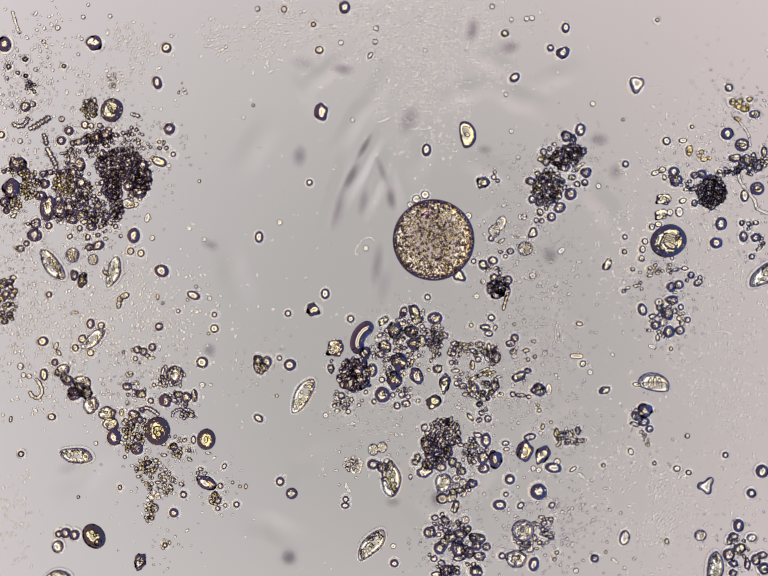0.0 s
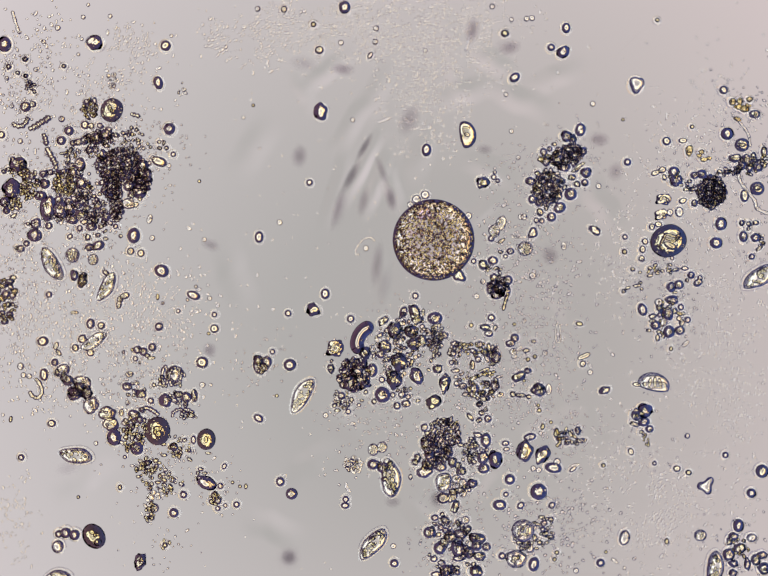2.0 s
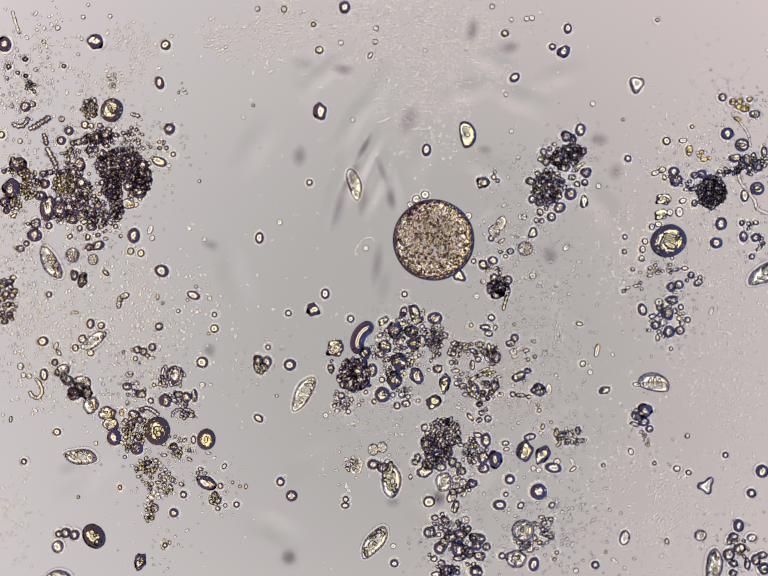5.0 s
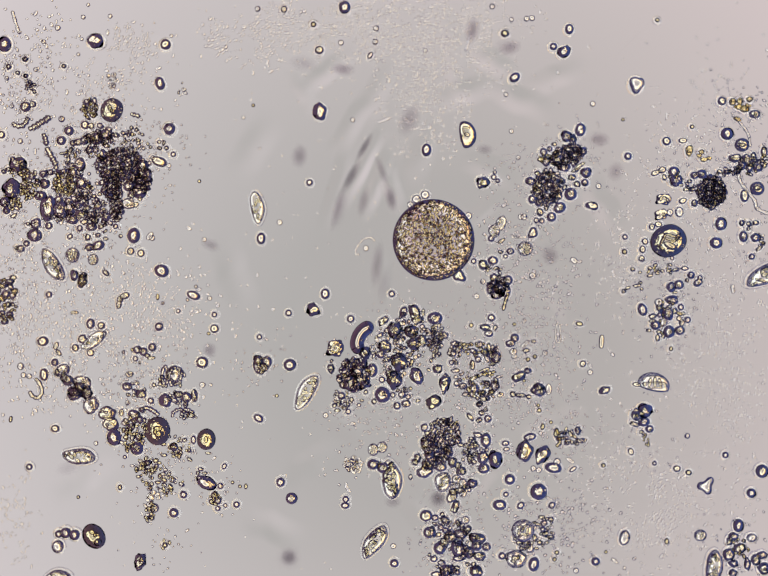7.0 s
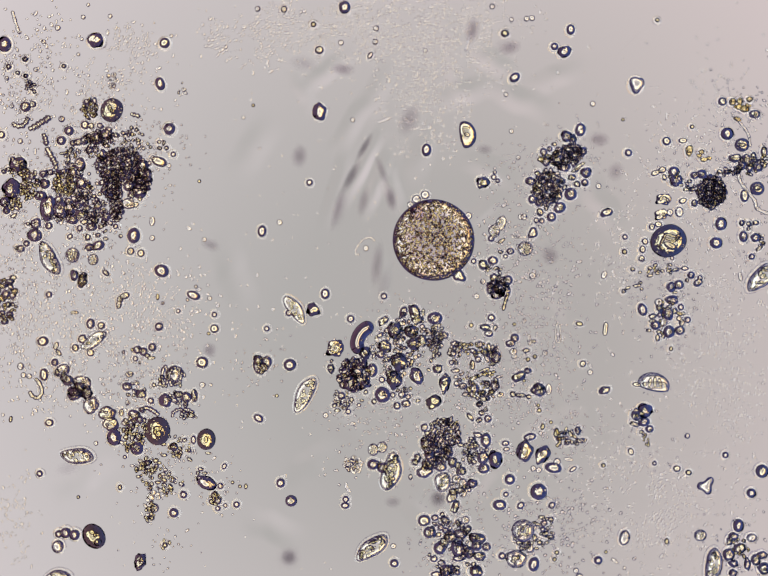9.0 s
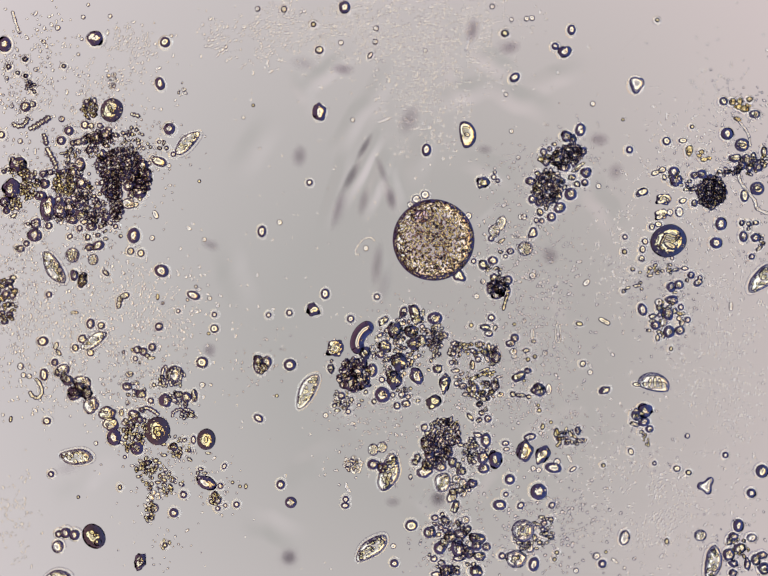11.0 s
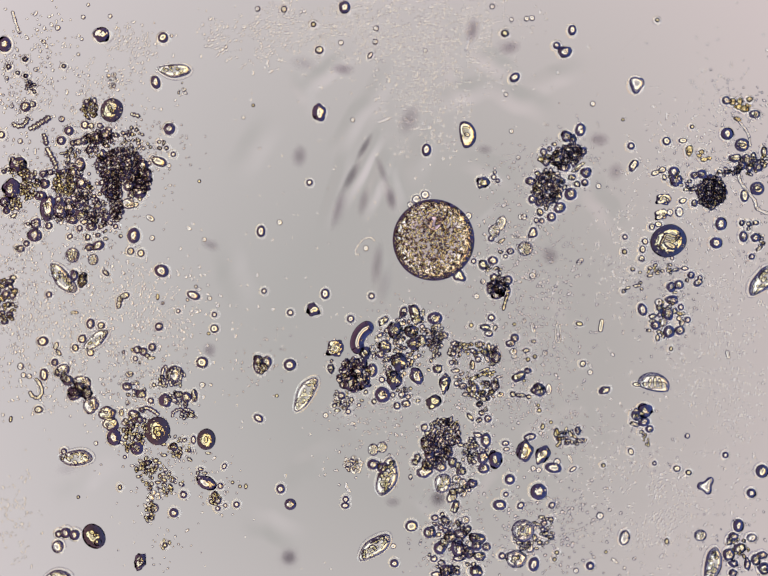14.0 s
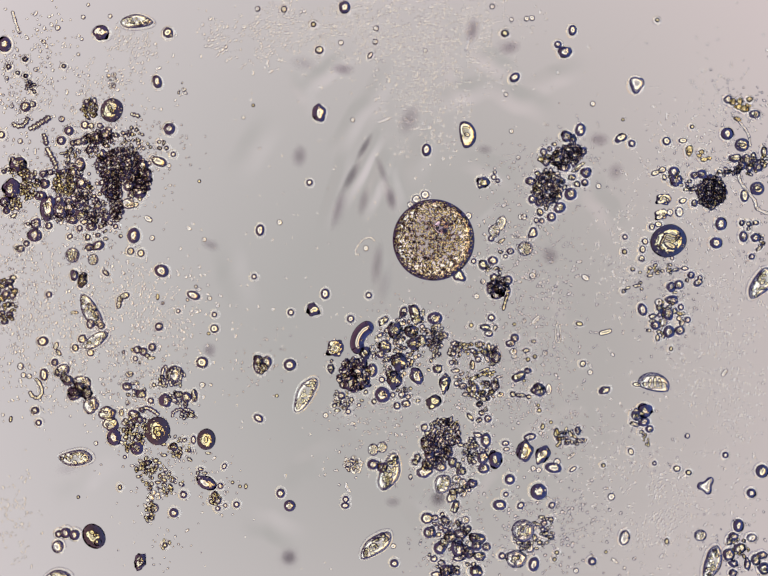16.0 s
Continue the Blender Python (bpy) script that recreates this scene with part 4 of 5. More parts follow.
clump("debris_clump", "small clump of dark grains", [(440, 1018, 12, 12, 0, 8, 3, 5, "amber", 5)], amber=[(437, 1012, 7, 8), (432, 1024, 6)], dark=[(445, 1022, 8), (450, 992, 6, 7)], chip=[(410, 958, 7, 5), (405, 966, 5, 4), (418, 966, 6, 4)])
clump("debris_clump", "three small amber granules", amber=[(337, 1113, 6), (346, 1108, 4, 5), (335, 1104, 3, 5), (333, 1119, 4)])
clump("debris_clump", "dark two-lobed oil droplet", [(536, 742, 12, 14, 0, 6, 3, 5, "amber", 8)], dark=[(527, 745, 11, 18), (545, 739, 10, 12)], chip=[(527, 735, 9, 12), (540, 750, 10, 9), (533, 758, 8)])
clump("debris_clump", "tight group of small dark grains", dark=[(281, 714, 8, 9), (293, 718, 9), (277, 732, 6), (311, 709, 9)], chip=[(301, 726, 8, 5), (310, 731, 9, 4, -10), (285, 740, 3.5)], amber=[(270, 714, 4)])

clump("debris_clump", "loose sprinkle of small pale grains", [(60, 172, 10, 14, 0, 6, 3, 4.5, "clear", 2), (228, 164, 9, 16, 0, 12, 2.5, 4, "pale", 2), (372, 182, 10, 14, 20, 8, 2.5, 4, "pale", 2)],
      chip=[(51, 121, 6), (36, 149, 5), (53, 154, 6, 5), (62, 168, 5), (70, 173, 4.5), (64, 181, 5), (70, 187, 5)], clear=[(18, 136, 6), (130, 135, 5)])

# clumps, middle
clump("debris_clump", "black mass of granules under a curved droplet",
      [(722, 765, 32, 32, 0, 60, 4, 8, "brown", 30), (700, 815, 20, 20, 0, 20, 3, 4.5, "clear", 4)],
      dark=[(716, 783, 15, 16), (737, 780, 16, 15), (697, 808, 8)], brown=[(728, 758, 13, 12)],
      chip=[(676, 751, 8, 10), (677, 737, 4.5), (692, 820, 6, 5), (683, 828, 5), (690, 838, 7, 4), (718, 815, 5, 6), (747, 801, 5), (739, 818, 5, 4), (711, 826, 5)])
clump("debris_clump", "few small dark and clear grains", dark=[(711, 840, 6), (733, 827, 4.5)], chip=[(764, 820, 6)])
tube("crescent_droplet", [(763, 666), (746, 671), (733, 686), (729, 705), (740, 719)], 14.5, "dense", "dark curved droplet with a bright inner line", "oil droplet", beads=0.0)
clump("droplet_cluster", "cluster of angular dark-rimmed grains packed together", [(812, 712, 56, 58, 0, 60, 3, 5, "clear", 8), (835, 695, 44, 56, 0, 46, 3, 5.5, "brown", 10)],
      chip=[(848, 637, 12, 15, -20), (852, 652, 13, 9), (864, 637, 4, 8), (807, 673, 17, 18), (840, 676, 14, 13), (786, 708, 16, 14), (845, 702, 17, 13, -10), (863, 697, 10, 13), (815, 738, 20, 18),
            (805, 775, 19, 18), (783, 655, 14, 9, -30), (745, 718, 14, 13), (795, 762, 9, 10)],
      dark=[(888, 650, 15, 13), (777, 723, 9, 8), (760, 756, 11, 14), (850, 768, 13, 18, -30), (780, 775, 7), (790, 675, 6), (862, 667, 6), (785, 737, 4.5), (806, 700, 5), (824, 637, 8, 12, 20)],
      clear=[(838, 724, 5), (848, 729, 5), (825, 763, 5), (822, 660, 6, 5), (795, 732, 5)])
clump("debris_clump", "group of small droplets", [(826, 803, 16, 10, 0, 7, 3, 4, "clear", 4)], dark=[(781, 806, 16), (811, 828, 8), (829, 824, 9, 8), (821, 806, 8, 7), (802, 806, 6), (833, 810, 6)], chip=[(838, 793, 5, 4), (826, 793, 5, 4), (812, 797, 4.5), (854, 818, 6, 5)])
clump("debris_clump", "strand of small clear bits beside droplets", [(893, 695, 11, 38, 8, 36, 2.5, 5, "clear", 6), (890, 690, 12, 30, 8, 16, 3, 5, "brown", 5)],
      chip=[(884, 672, 4, 9, -30), (890, 664, 5), (896, 702, 5), (892, 716, 4, 8, 15), (885, 726, 4, 7, 15), (880, 736, 5), (893, 754, 10, 10), (908, 780, 12, 19), (875, 755, 4.5), (900, 690, 6)],
      dark=[(907, 685, 9, 8), (929, 757, 9, 5), (931, 770, 4.5, 5), (932, 783, 5, 6)])
clump("debris_clump", "ring of dark and amber granules and short rods", [(965, 712, 44, 12, 0, 18, 3, 5, "amber", 6), (985, 785, 40, 24, -30, 28, 3, 5, "amber", 6), (1008, 728, 14, 20, 0, 16, 3, 5, "brown", 8), (928, 722, 11, 20, 0, 12, 3, 5, "brown", 6), (1000, 795, 24, 18, 0, 14, 3, 5, "brown", 8), (950, 775, 14, 22, 20, 8, 3, 5, "brown", 5)],
      dark=[(928, 701, 9, 6), (925, 722, 7), (922, 740, 6), (978, 703, 8, 7), (967, 717, 9, 6, 20), (976, 734, 7), (968, 793, 10), (936, 713, 8, 9)],
      brown=[(1013, 729, 10, 12), (945, 788, 9, 7), (950, 805, 7, 5), (1010, 788, 9, 11)],
      chip=[(940, 706, 7, 8), (932, 740, 5), (950, 711, 9, 4, 10), (990, 718, 8, 9), (998, 709, 6, 9), (1003, 727, 6, 8), (1008, 741, 14, 4, -30), (990, 755, 12, 4, -20), (965, 746, 6, 11),
            (968, 772, 10, 5, -30), (982, 765, 7, 4, -30), (1000, 762, 5), (1013, 775, 7, 5, 40)])
clump("debris_clump", "short rods and folded bits in a ring", chip=[(995, 786, 7, 9), (1003, 801, 8, 6, -30), (987, 801, 8, 5), (988, 815, 8, 6), (972, 811, 10, 4, 20), (978, 826, 8, 5)], dark=[(960, 781, 6)])
FOLD = "thin folded membrane with dark edges among debris"
tube("membrane_fold", [(335, 787), (331, 765), (337, 748), (343, 765), (340, 787)], 4, "small", FOLD, "membrane", "membrane folds", beads=0.25)
tube("membrane_fold", [(352, 790), (345, 770), (355, 751), (369, 757), (367, 778), (356, 786)], 4.5, "small", FOLD, "membrane", "membrane folds", beads=0.25)
tube("membrane_fold", [(352, 852), (355, 841), (368, 836), (379, 842)], 4, "small", FOLD, "membrane", "membrane folds", beads=0.25)
tube("membrane_fold", [(374, 836), (388, 838), (397, 846)], 4, "small", FOLD, "membrane", "membrane folds", beads=0.25)
tube("membrane_fold", [(286, 836), (300, 833), (315, 840), (325, 849)], 5, "small", FOLD, "membrane", "membrane folds", beads=0.15)
tube("membrane_fold", [(257, 761), (263, 768), (272, 763)], 3.5, "small", FOLD, "membrane", "membrane folds", beads=0.1)
tube("membrane_fold", [(1136, 876), (1141, 888), (1143, 903), (1135, 912)], 4, "amber", "curved amber strip among small rods", "membrane", "membrane folds", beads=0.2)
clump("debris_clump", "row of small clear rings", chip=[(979, 825, 7), (983, 843, 8, 6), (978, 857, 7, 6), (991, 836, 5), (995, 813, 6, 5), (960, 851, 6, 10, -35)], dark=[(996, 855, 8)])
clump("debris_clump", "flat clear grains in a small stack", chip=[(990, 668, 13, 7, -5), (1011, 668, 5, 6)], dark=[(998, 681, 9, 7)])
clump("debris_clump", "pair of dark drops and clear flakes", dark=[(1051, 690, 9), (1042, 701, 9, 8)], chip=[(1074, 715, 8, 5), (1090, 697, 6, 5)], pale=[(1048, 718, 8), (1050, 727, 6)])
clump("debris_clump", "clear rhombic grain with a dark grain at its tip", chip=[(1060, 768, 15, 10, -30)], dark=[(1078, 757, 8, 6)], amber=[(1070, 777, 4)])
clump("debris_clump", "chain of rods ending in a dark grain", chip=[(1047, 805, 8, 6, 30), (1063, 807, 11, 5), (1079, 810, 7, 5)])
clump("debris_clump", "dark angular grain with bright facets", dark=[(1100, 796, 13, 14), (1088, 797, 6)], chip=[(1103, 790, 7, 8), (1108, 799, 6, 8)])
clump("debris_clump", "angular yellow grain with three small dark beads", dark=[(1008, 362, 6), (1016, 369, 5), (1010, 352, 4.5)], chip=[(986, 371, 14, 12, 20)])
clump("debris_clump", "dark clump of brown grains beside the egg cell", [(1018, 586, 22, 20, 0, 24, 3, 6, "brown", 30), (1010, 548, 18, 8, 20, 8, 3, 4.5, "clear", 5)],
      dark=[(1006, 532, 11, 9), (1037, 572, 10), (1008, 567, 8, 9), (1002, 590, 9, 12), (1015, 602, 15, 9, -10), (1032, 595, 11, 12), (1012, 580, 9), (1027, 577, 8), (1042, 513, 8, 7), (1032, 523, 5), (967, 533, 6)],
      chip=[(987, 540, 9, 11), (996, 551, 4, 6, 20), (1012, 547, 6, 4, -20), (1021, 550, 6, 4, 10), (1023, 492, 9, 4, -30), (1022, 514, 6, 4)], dense=[(1021, 588, 13, 14)])
clump("debris_clump", "upper group of dark droplets and brown granules", [(1158, 320, 34, 21, -20, 100, 3, 5.5, "brown", 24), (1115, 325, 12, 10, 0, 10, 3, 5, "amber", 6)],
      dark=[(1157, 278, 12, 11), (1155, 330, 13, 8, -20), (1172, 318, 12, 8, -40), (1110, 310, 8), (1122, 304, 6), (1160, 303, 9, 8), (1137, 325, 12), (1152, 341, 12, 10), (1190, 308, 9, 8), (1197, 352, 12, 10, -30), (1194, 373, 8)],
      chip=[(1169, 283, 9, 12), (1185, 338, 14, 4, -35), (1168, 362, 10, 8), (1178, 376, 7), (1132, 295, 6, 4), (1125, 320, 5), (1175, 347, 10, 4, -25)], brown=[(1115, 330, 8, 10)])
clump("debris_clump", "lower group of dark droplets and brown granules", [(1118, 385, 29, 38, 15, 110, 3, 5.5, "brown", 26)],
      dark=[(1117, 360, 10, 9), (1083, 370, 10, 9), (1135, 382, 10, 9), (1165, 396, 13), (1087, 407, 9), (1100, 413, 9), (1143, 424, 13, 11, -30), (1126, 443, 10), (1095, 450, 6), (1106, 451, 6)],
      chip=[(1098, 355, 8), (1130, 358, 7), (1148, 370, 8), (1097, 390, 9, 8), (1140, 400, 10, 8), (1103, 433, 7, 9), (1115, 425, 6), (1095, 376, 6), (1153, 383, 6)], brown=[(1120, 377, 8, 7), (1117, 400, 9, 7)])
clump("debris_clump", "dark brown clump of tightly packed grains",
      [(908, 886, 33, 30, 0, 90, 3, 6.5, "brown", 26), (876, 902, 16, 16, 0, 18, 3, 6.5, "brown", 12), (896, 922, 26, 18, 0, 34, 3, 7, "brown", 12), (884, 946, 26, 12, -10, 16, 3, 6.5, "brown", 10)],
      dark=[(870, 905, 12, 10), (876, 928, 10), (905, 935, 10), (918, 925, 8), (867, 964, 18, 12, -10), (900, 954, 12, 9), (838, 974, 4.5, 6), (866, 873, 8, 9)],
      chip=[(886, 864, 10, 5, -25), (908, 857, 10, 5, 5), (873, 884, 6), (853, 933, 8, 9), (847, 943, 8), (925, 944, 11), (936, 950, 8, 9), (943, 962, 11, 9), (940, 908, 8, 5)])
clump("droplet_cluster", "pair of large clear droplets with small grains", [(960, 920, 14, 28, 20, 24, 3, 5, "clear", 5)],
      dark=[(992, 899, 11, 15), (975, 888, 10, 6, 20), (986, 934, 11, 13), (988, 956, 12, 11), (1012, 938, 15, 18), (983, 918, 5), (993, 918, 5)],
      chip=[(971, 909, 7, 9), (960, 900, 5), (958, 913, 5), (974, 928, 5), (960, 936, 8, 11), (968, 943, 6)])
clump("droplet_cluster", "pale shells and droplets in a loose column", [(935, 995, 20, 16, 10, 18, 3, 5, "clear", 6)],
      dark=[(965, 987, 11, 9), (958, 1000, 5)], pale=[(932, 978, 10, 9), (945, 985, 9), (945, 1008, 8)], chip=[(925, 1003, 9, 7), (938, 1000, 12, 6), (930, 1036, 8, 14, 20)], clear=[(922, 1015, 11, 13, 30)])
clump("droplet_cluster", "column of dark-rimmed droplets and clear grains", [(905, 1085, 20, 30, 0, 14, 3, 5, "clear", 6)],
      dark=[(888, 1057, 8, 7), (909, 1062, 8), (877, 1087, 13, 12), (900, 1077, 7), (909, 1083, 7), (920, 1098, 12, 10), (898, 1119, 13), (886, 1141, 8, 7), (902, 1149, 8, 6)],
      chip=[(903, 1050, 6), (882, 1080, 6), (895, 1092, 6), (912, 1096, 8), (908, 1107, 9, 12), (935, 1066, 5, 7), (877, 1133, 4.5), (893, 1157, 4.5)])
clump("droplet_cluster", "dark packed droplets and brown granules", [(945, 1108, 34, 30, 30, 22, 3, 6, "brown", 10), (915, 1166, 20, 10, 0, 12, 4, 7, "brown", 8), (940, 1075, 18, 10, 20, 10, 3, 5, "clear", 4)],
      dark=[(973, 1115, 11, 10), (993, 1117, 9), (935, 1120, 13, 15), (936, 1140, 12, 7), (910, 1165, 14, 12), (890, 1173, 10, 7)], brown=[(940, 1090, 14, 10), (958, 1128, 11, 12)],
      chip=[(975, 1099, 17, 12, 10), (955, 1080, 8, 9), (980, 1135, 12, 10), (933, 1160, 8, 6), (955, 1152, 5), (967, 1152, 6), (972, 1167, 16, 13)], pale=[(950, 1062, 9)])
clump("debris_clump", "loose small pale grains beside a round shell", [(1108, 1085, 22, 30, 10, 22, 3, 4.5, "clear", 4), (1075, 1114, 18, 10, 0, 10, 3, 4.5, "clear", 3)],
      chip=[(1097, 1070, 10, 4, 20), (1107, 1056, 8, 4), (1113, 1090, 9, 6, -30), (1125, 1096, 8, 5), (1060, 1108, 8, 5), (1074, 1108, 10, 4), (1092, 1098, 6, 9), (1101, 1108, 6), (1095, 1120, 6, 4), (1052, 1100, 5), (1065, 1119, 6, 5), (1125, 1060, 6)],
      dark=[(1110, 1069, 8, 7), (1108, 1080, 6)], pale=[(1081, 1120, 9, 8)])
clump("debris_clump", "pair of dark droplets touching a ciliate", [(770, 950, 16, 9, 0, 6, 2.5, 4, "amber", 8)], dark=[(762, 948, 12, 11), (781, 955, 12, 11)])
clump("debris_clump", "pale patch of fine clear granules", [(722, 948, 20, 16, 20, 36, 3, 4.5, "pale", 2)], pale=[(703, 950, 4)])
clump("debris_clump", "bundle of small dark rods", [(1162, 892, 20, 12, 10, 12, 3, 4.5, "brown", 4)],
      chip=[(1155, 879, 4, 9, 20), (1165, 886, 4, 8, -30), (1180, 878, 7, 9), (1187, 899, 12, 5, -10), (1158, 905, 6, 5), (1168, 903, 5, 6), (1178, 906, 5, 4), (1150, 895, 5, 4), (1173, 892, 6, 4, 30)])

# clumps, right side
clump("debris_clump", "round black ball of dark granules", [(1453, 391, 29, 31, 0, 190, 3, 5.2, "brown", 40), (1408, 382, 10, 12, 0, 8, 3, 5, "clear", 3)],
      brown=[(1448, 395, 9, 8), (1462, 384, 10, 9)], chip=[(1452, 420, 12, 9), (1418, 415, 8), (1402, 387, 9, 5), (1408, 370, 6, 5), (1430, 412, 7, 5)])
clump("droplet_cluster", "pair of dark droplets", [(1378, 362, 12, 14, 0, 6, 3, 5, "amber", 10)], dark=[(1376, 351, 12, 11), (1380, 369, 14, 12)], chip=[(1357, 362, 5, 7), (1390, 377, 7, 5)])
clump("droplet_cluster", "dark oval droplets side by side", dark=[(1418, 358, 9, 8), (1433, 355, 11, 9)])
clump("debris_clump", "amber flakes with a curling thread", [(1514, 215, 20, 10, 20, 8, 3, 4.5, "gold", 4)],
      gold=[(1496, 208, 8), (1510, 207, 6, 8), (1508, 218, 8, 6), (1520, 222, 10, 8), (1530, 203, 7, 6), (1505, 243, 9, 5, 20)], clear=[(1541, 233, 12, 9)])
clump("debris_clump", "tangle of dark and clear grains on a thread", [(1525, 338, 30, 20, 0, 12, 3, 5, "brown", 6), (1485, 352, 26, 5, -10, 10, 3, 4.5, "brown", 4), (1562, 320, 8, 18, 0, 8, 3, 5, "amber", 5)],
      clear=[(1500, 323, 14, 9), (1525, 325, 12, 10), (1530, 341, 9, 10), (1560, 310, 7, 12)], chip=[(1539, 322, 8, 12), (1505, 345, 9, 8), (1485, 352, 9, 5), (1470, 350, 6, 5)], dark=[(1515, 338, 9), (1548, 342, 9), (1565, 331, 6)])
clump("debris_clump", "scatter of amber granules", gold=[(1407, 308, 8, 12), (1432, 310, 6, 5), (1428, 318, 6, 4), (1437, 326, 8, 5), (1448, 323, 6, 4)])
clump("debris_clump", "row of small rods and amber bits", [(1350, 552, 40, 7, 0, 12, 2.5, 4, "amber", 2)],
      chip=[(1327, 548, 6, 5), (1338, 541, 5), (1342, 558, 6, 4), (1327, 563, 8, 4, -15), (1352, 553, 6, 4), (1365, 553, 6, 5), (1380, 550, 10, 4, -15), (1368, 541, 6, 4), (1292, 550, 6, 5), (1307, 556, 5, 4)], dark=[(1398, 548, 8, 5), (1372, 527, 5)])
clump("debris_clump", "dark grains and amber granules", dark=[(1370, 586, 9, 10), (1386, 581, 10)], chip=[(1378, 597, 7, 4), (1403, 573, 4.5)])
clump("debris_clump", "short slanting row of small rods", chip=[(1300, 583, 9, 4), (1307, 577, 5, 4), (1310, 590, 5, 4), (1282, 588, 7, 4, -30), (1273, 594, 5)])
clump("debris_clump", "two dark grains end to end", dark=[(1425, 577, 9, 8, -30), (1429, 567, 6)])
clump("debris_clump", "pairs of clear grains at the edge of the field", [(1555, 490, 10, 14, 0, 5, 3, 4.5, "clear", 2)], chip=[(1515, 455, 7), (1528, 457, 6), (1528, 467, 5), (1543, 455, 8, 6), (1555, 495, 8, 3, 30), (1550, 507, 10, 5, -30)],
      dark=[(1518, 483, 9, 12), (1542, 485, 10, 9)])
clump("droplet_cluster", "cluster of dark-rimmed droplets with amber granules", [(1362, 648, 30, 34, 0, 14, 3, 4.5, "amber", 5)],
      dark=[(1364, 641, 12, 14, -30), (1390, 627, 7), (1404, 653, 7), (1338, 664, 10), (1366, 677, 12, 13), (1388, 674, 9, 10), (1347, 643, 6), (1372, 612, 13, 9)],
      chip=[(1347, 628, 8, 9), (1332, 645, 9, 6), (1365, 627, 7, 5), (1378, 635, 7, 8), (1395, 640, 5), (1343, 690, 6, 8), (1354, 686, 5), (1345, 677, 6, 5), (1332, 655, 8, 4), (1325, 675, 6, 4)],
      pale=[(1355, 658, 8, 9), (1345, 617, 9, 8)], clear=[(1386, 650, 6), (1392, 659, 6, 8)])
clump("droplet_cluster", "three round droplets with a dark tail", [(1318, 897, 5, 16, -20, 10, 3, 4.5, "amber", 3)], dark=[(1318, 838, 16, 14), (1315, 861, 12, 10), (1326, 876, 9, 8)], chip=[(1300, 848, 13), (1296, 866, 12, 6, 20), (1310, 882, 6, 5)])
clump("droplet_cluster", "cluster of oval dark-rimmed droplets in the corner of the field", [(1510, 1118, 22, 20, 0, 14, 3, 5, "amber", 5)],
      dark=[(1498, 1095, 11, 8), (1488, 1132, 11, 13), (1498, 1150, 10, 7), (1526, 1152, 7, 13), (1556, 1133, 10, 8), (1497, 1170, 9, 8)], clear=[(1543, 1143, 10, 12), (1559, 1160, 11, 12), (1510, 1120, 13, 11)], chip=[(1490, 1105, 8, 10)])

# threads and tubes
tube("filament", [(1500, 238), (1515, 255), (1528, 275), (1532, 300)], 3, "pale", "thin pale curling thread", "thread", "threads")
tube("filament", [(1507, 350), (1512, 372), (1530, 395), (1542, 412), (1545, 425), (1568, 436), (1590, 438)], 4, "pale", "thin pale wavy thread", "thread", "threads")
tube("pale_tube", [(1137, 660), (1134, 680), (1136, 697), (1142, 698), (1144, 680), (1142, 662)], 2.0, "pale", "pale hollow tube bent double", "thread", "threads")
tube("pale_tube", [(765, 492), (755, 485), (740, 490), (728, 505), (726, 518), (734, 520)], 2.2, "pale", "pale curved thread round a grain", "thread", "threads")
tube("bacteria_chain", [(25, 250), (32, 256), (45, 257), (55, 247), (56, 238)], 5.5, "chip", "curved chain of small bacteria", "bacteria chain", "bacteria chains", beads=0.22)
tube("bacteria_chain", [(58, 264), (72, 258), (84, 250), (95, 244), (102, 236)], 6.5, "chip", "curved chain of small bacteria", "bacteria chain", "bacteria chains", beads=0.22)
tube("bacteria_chain", [(95, 300), (104, 318), (112, 332), (116, 347)], 6, "chip", "curved chain of small bacteria", "bacteria chain", "bacteria chains", beads=0.22)
tube("bacteria_chain", [(266, 232), (276, 235), (287, 238)], 4.5, "chip", "short chain of small bacteria", "bacteria chain", "bacteria chains", beads=0.22)
tube("bacteria_chain", [(88, 272), (93, 284), (95, 298)], 5.5, "chip", "short chain of small bacteria", "bacteria chain", "bacteria chains", beads=0.22)
tube("hook", [(72, 772), (82, 785), (86, 800), (78, 812), (66, 808), (60, 798)], 4.5, "clear", "hooked clear thread on the glass", "thread", "threads")
tube("rod", [(1038, 598), (1032, 615), (1027, 635)], 4, "amber", "long slender amber rod", "rod", "rods")
tube("rod", [(962, 70), (956, 88), (950, 105)], 3, "germ", "long slender pale rod", "rod", "rods")
tube("rod", [(772, 250), (782, 246), (796, 241)], 3, "germ", "long slender pale rod", "rod", "rods")
tube("rod", [(706, 985), (708, 996), (716, 1005)], 3, "germ", "short bent pale rod", "rod", "rods")
chain([(1128, 602), (1140, 574)], 3.5, "germ", "fine pale chain of bacteria")
chain([(1044, 484), (1074, 483)], 4, "pale", "short pale chain of bacteria")
tube("rod", [(25, 22), (32, 46), (40, 70)], 3.5, "pale", "long slender pale rod", "rod", "rods")

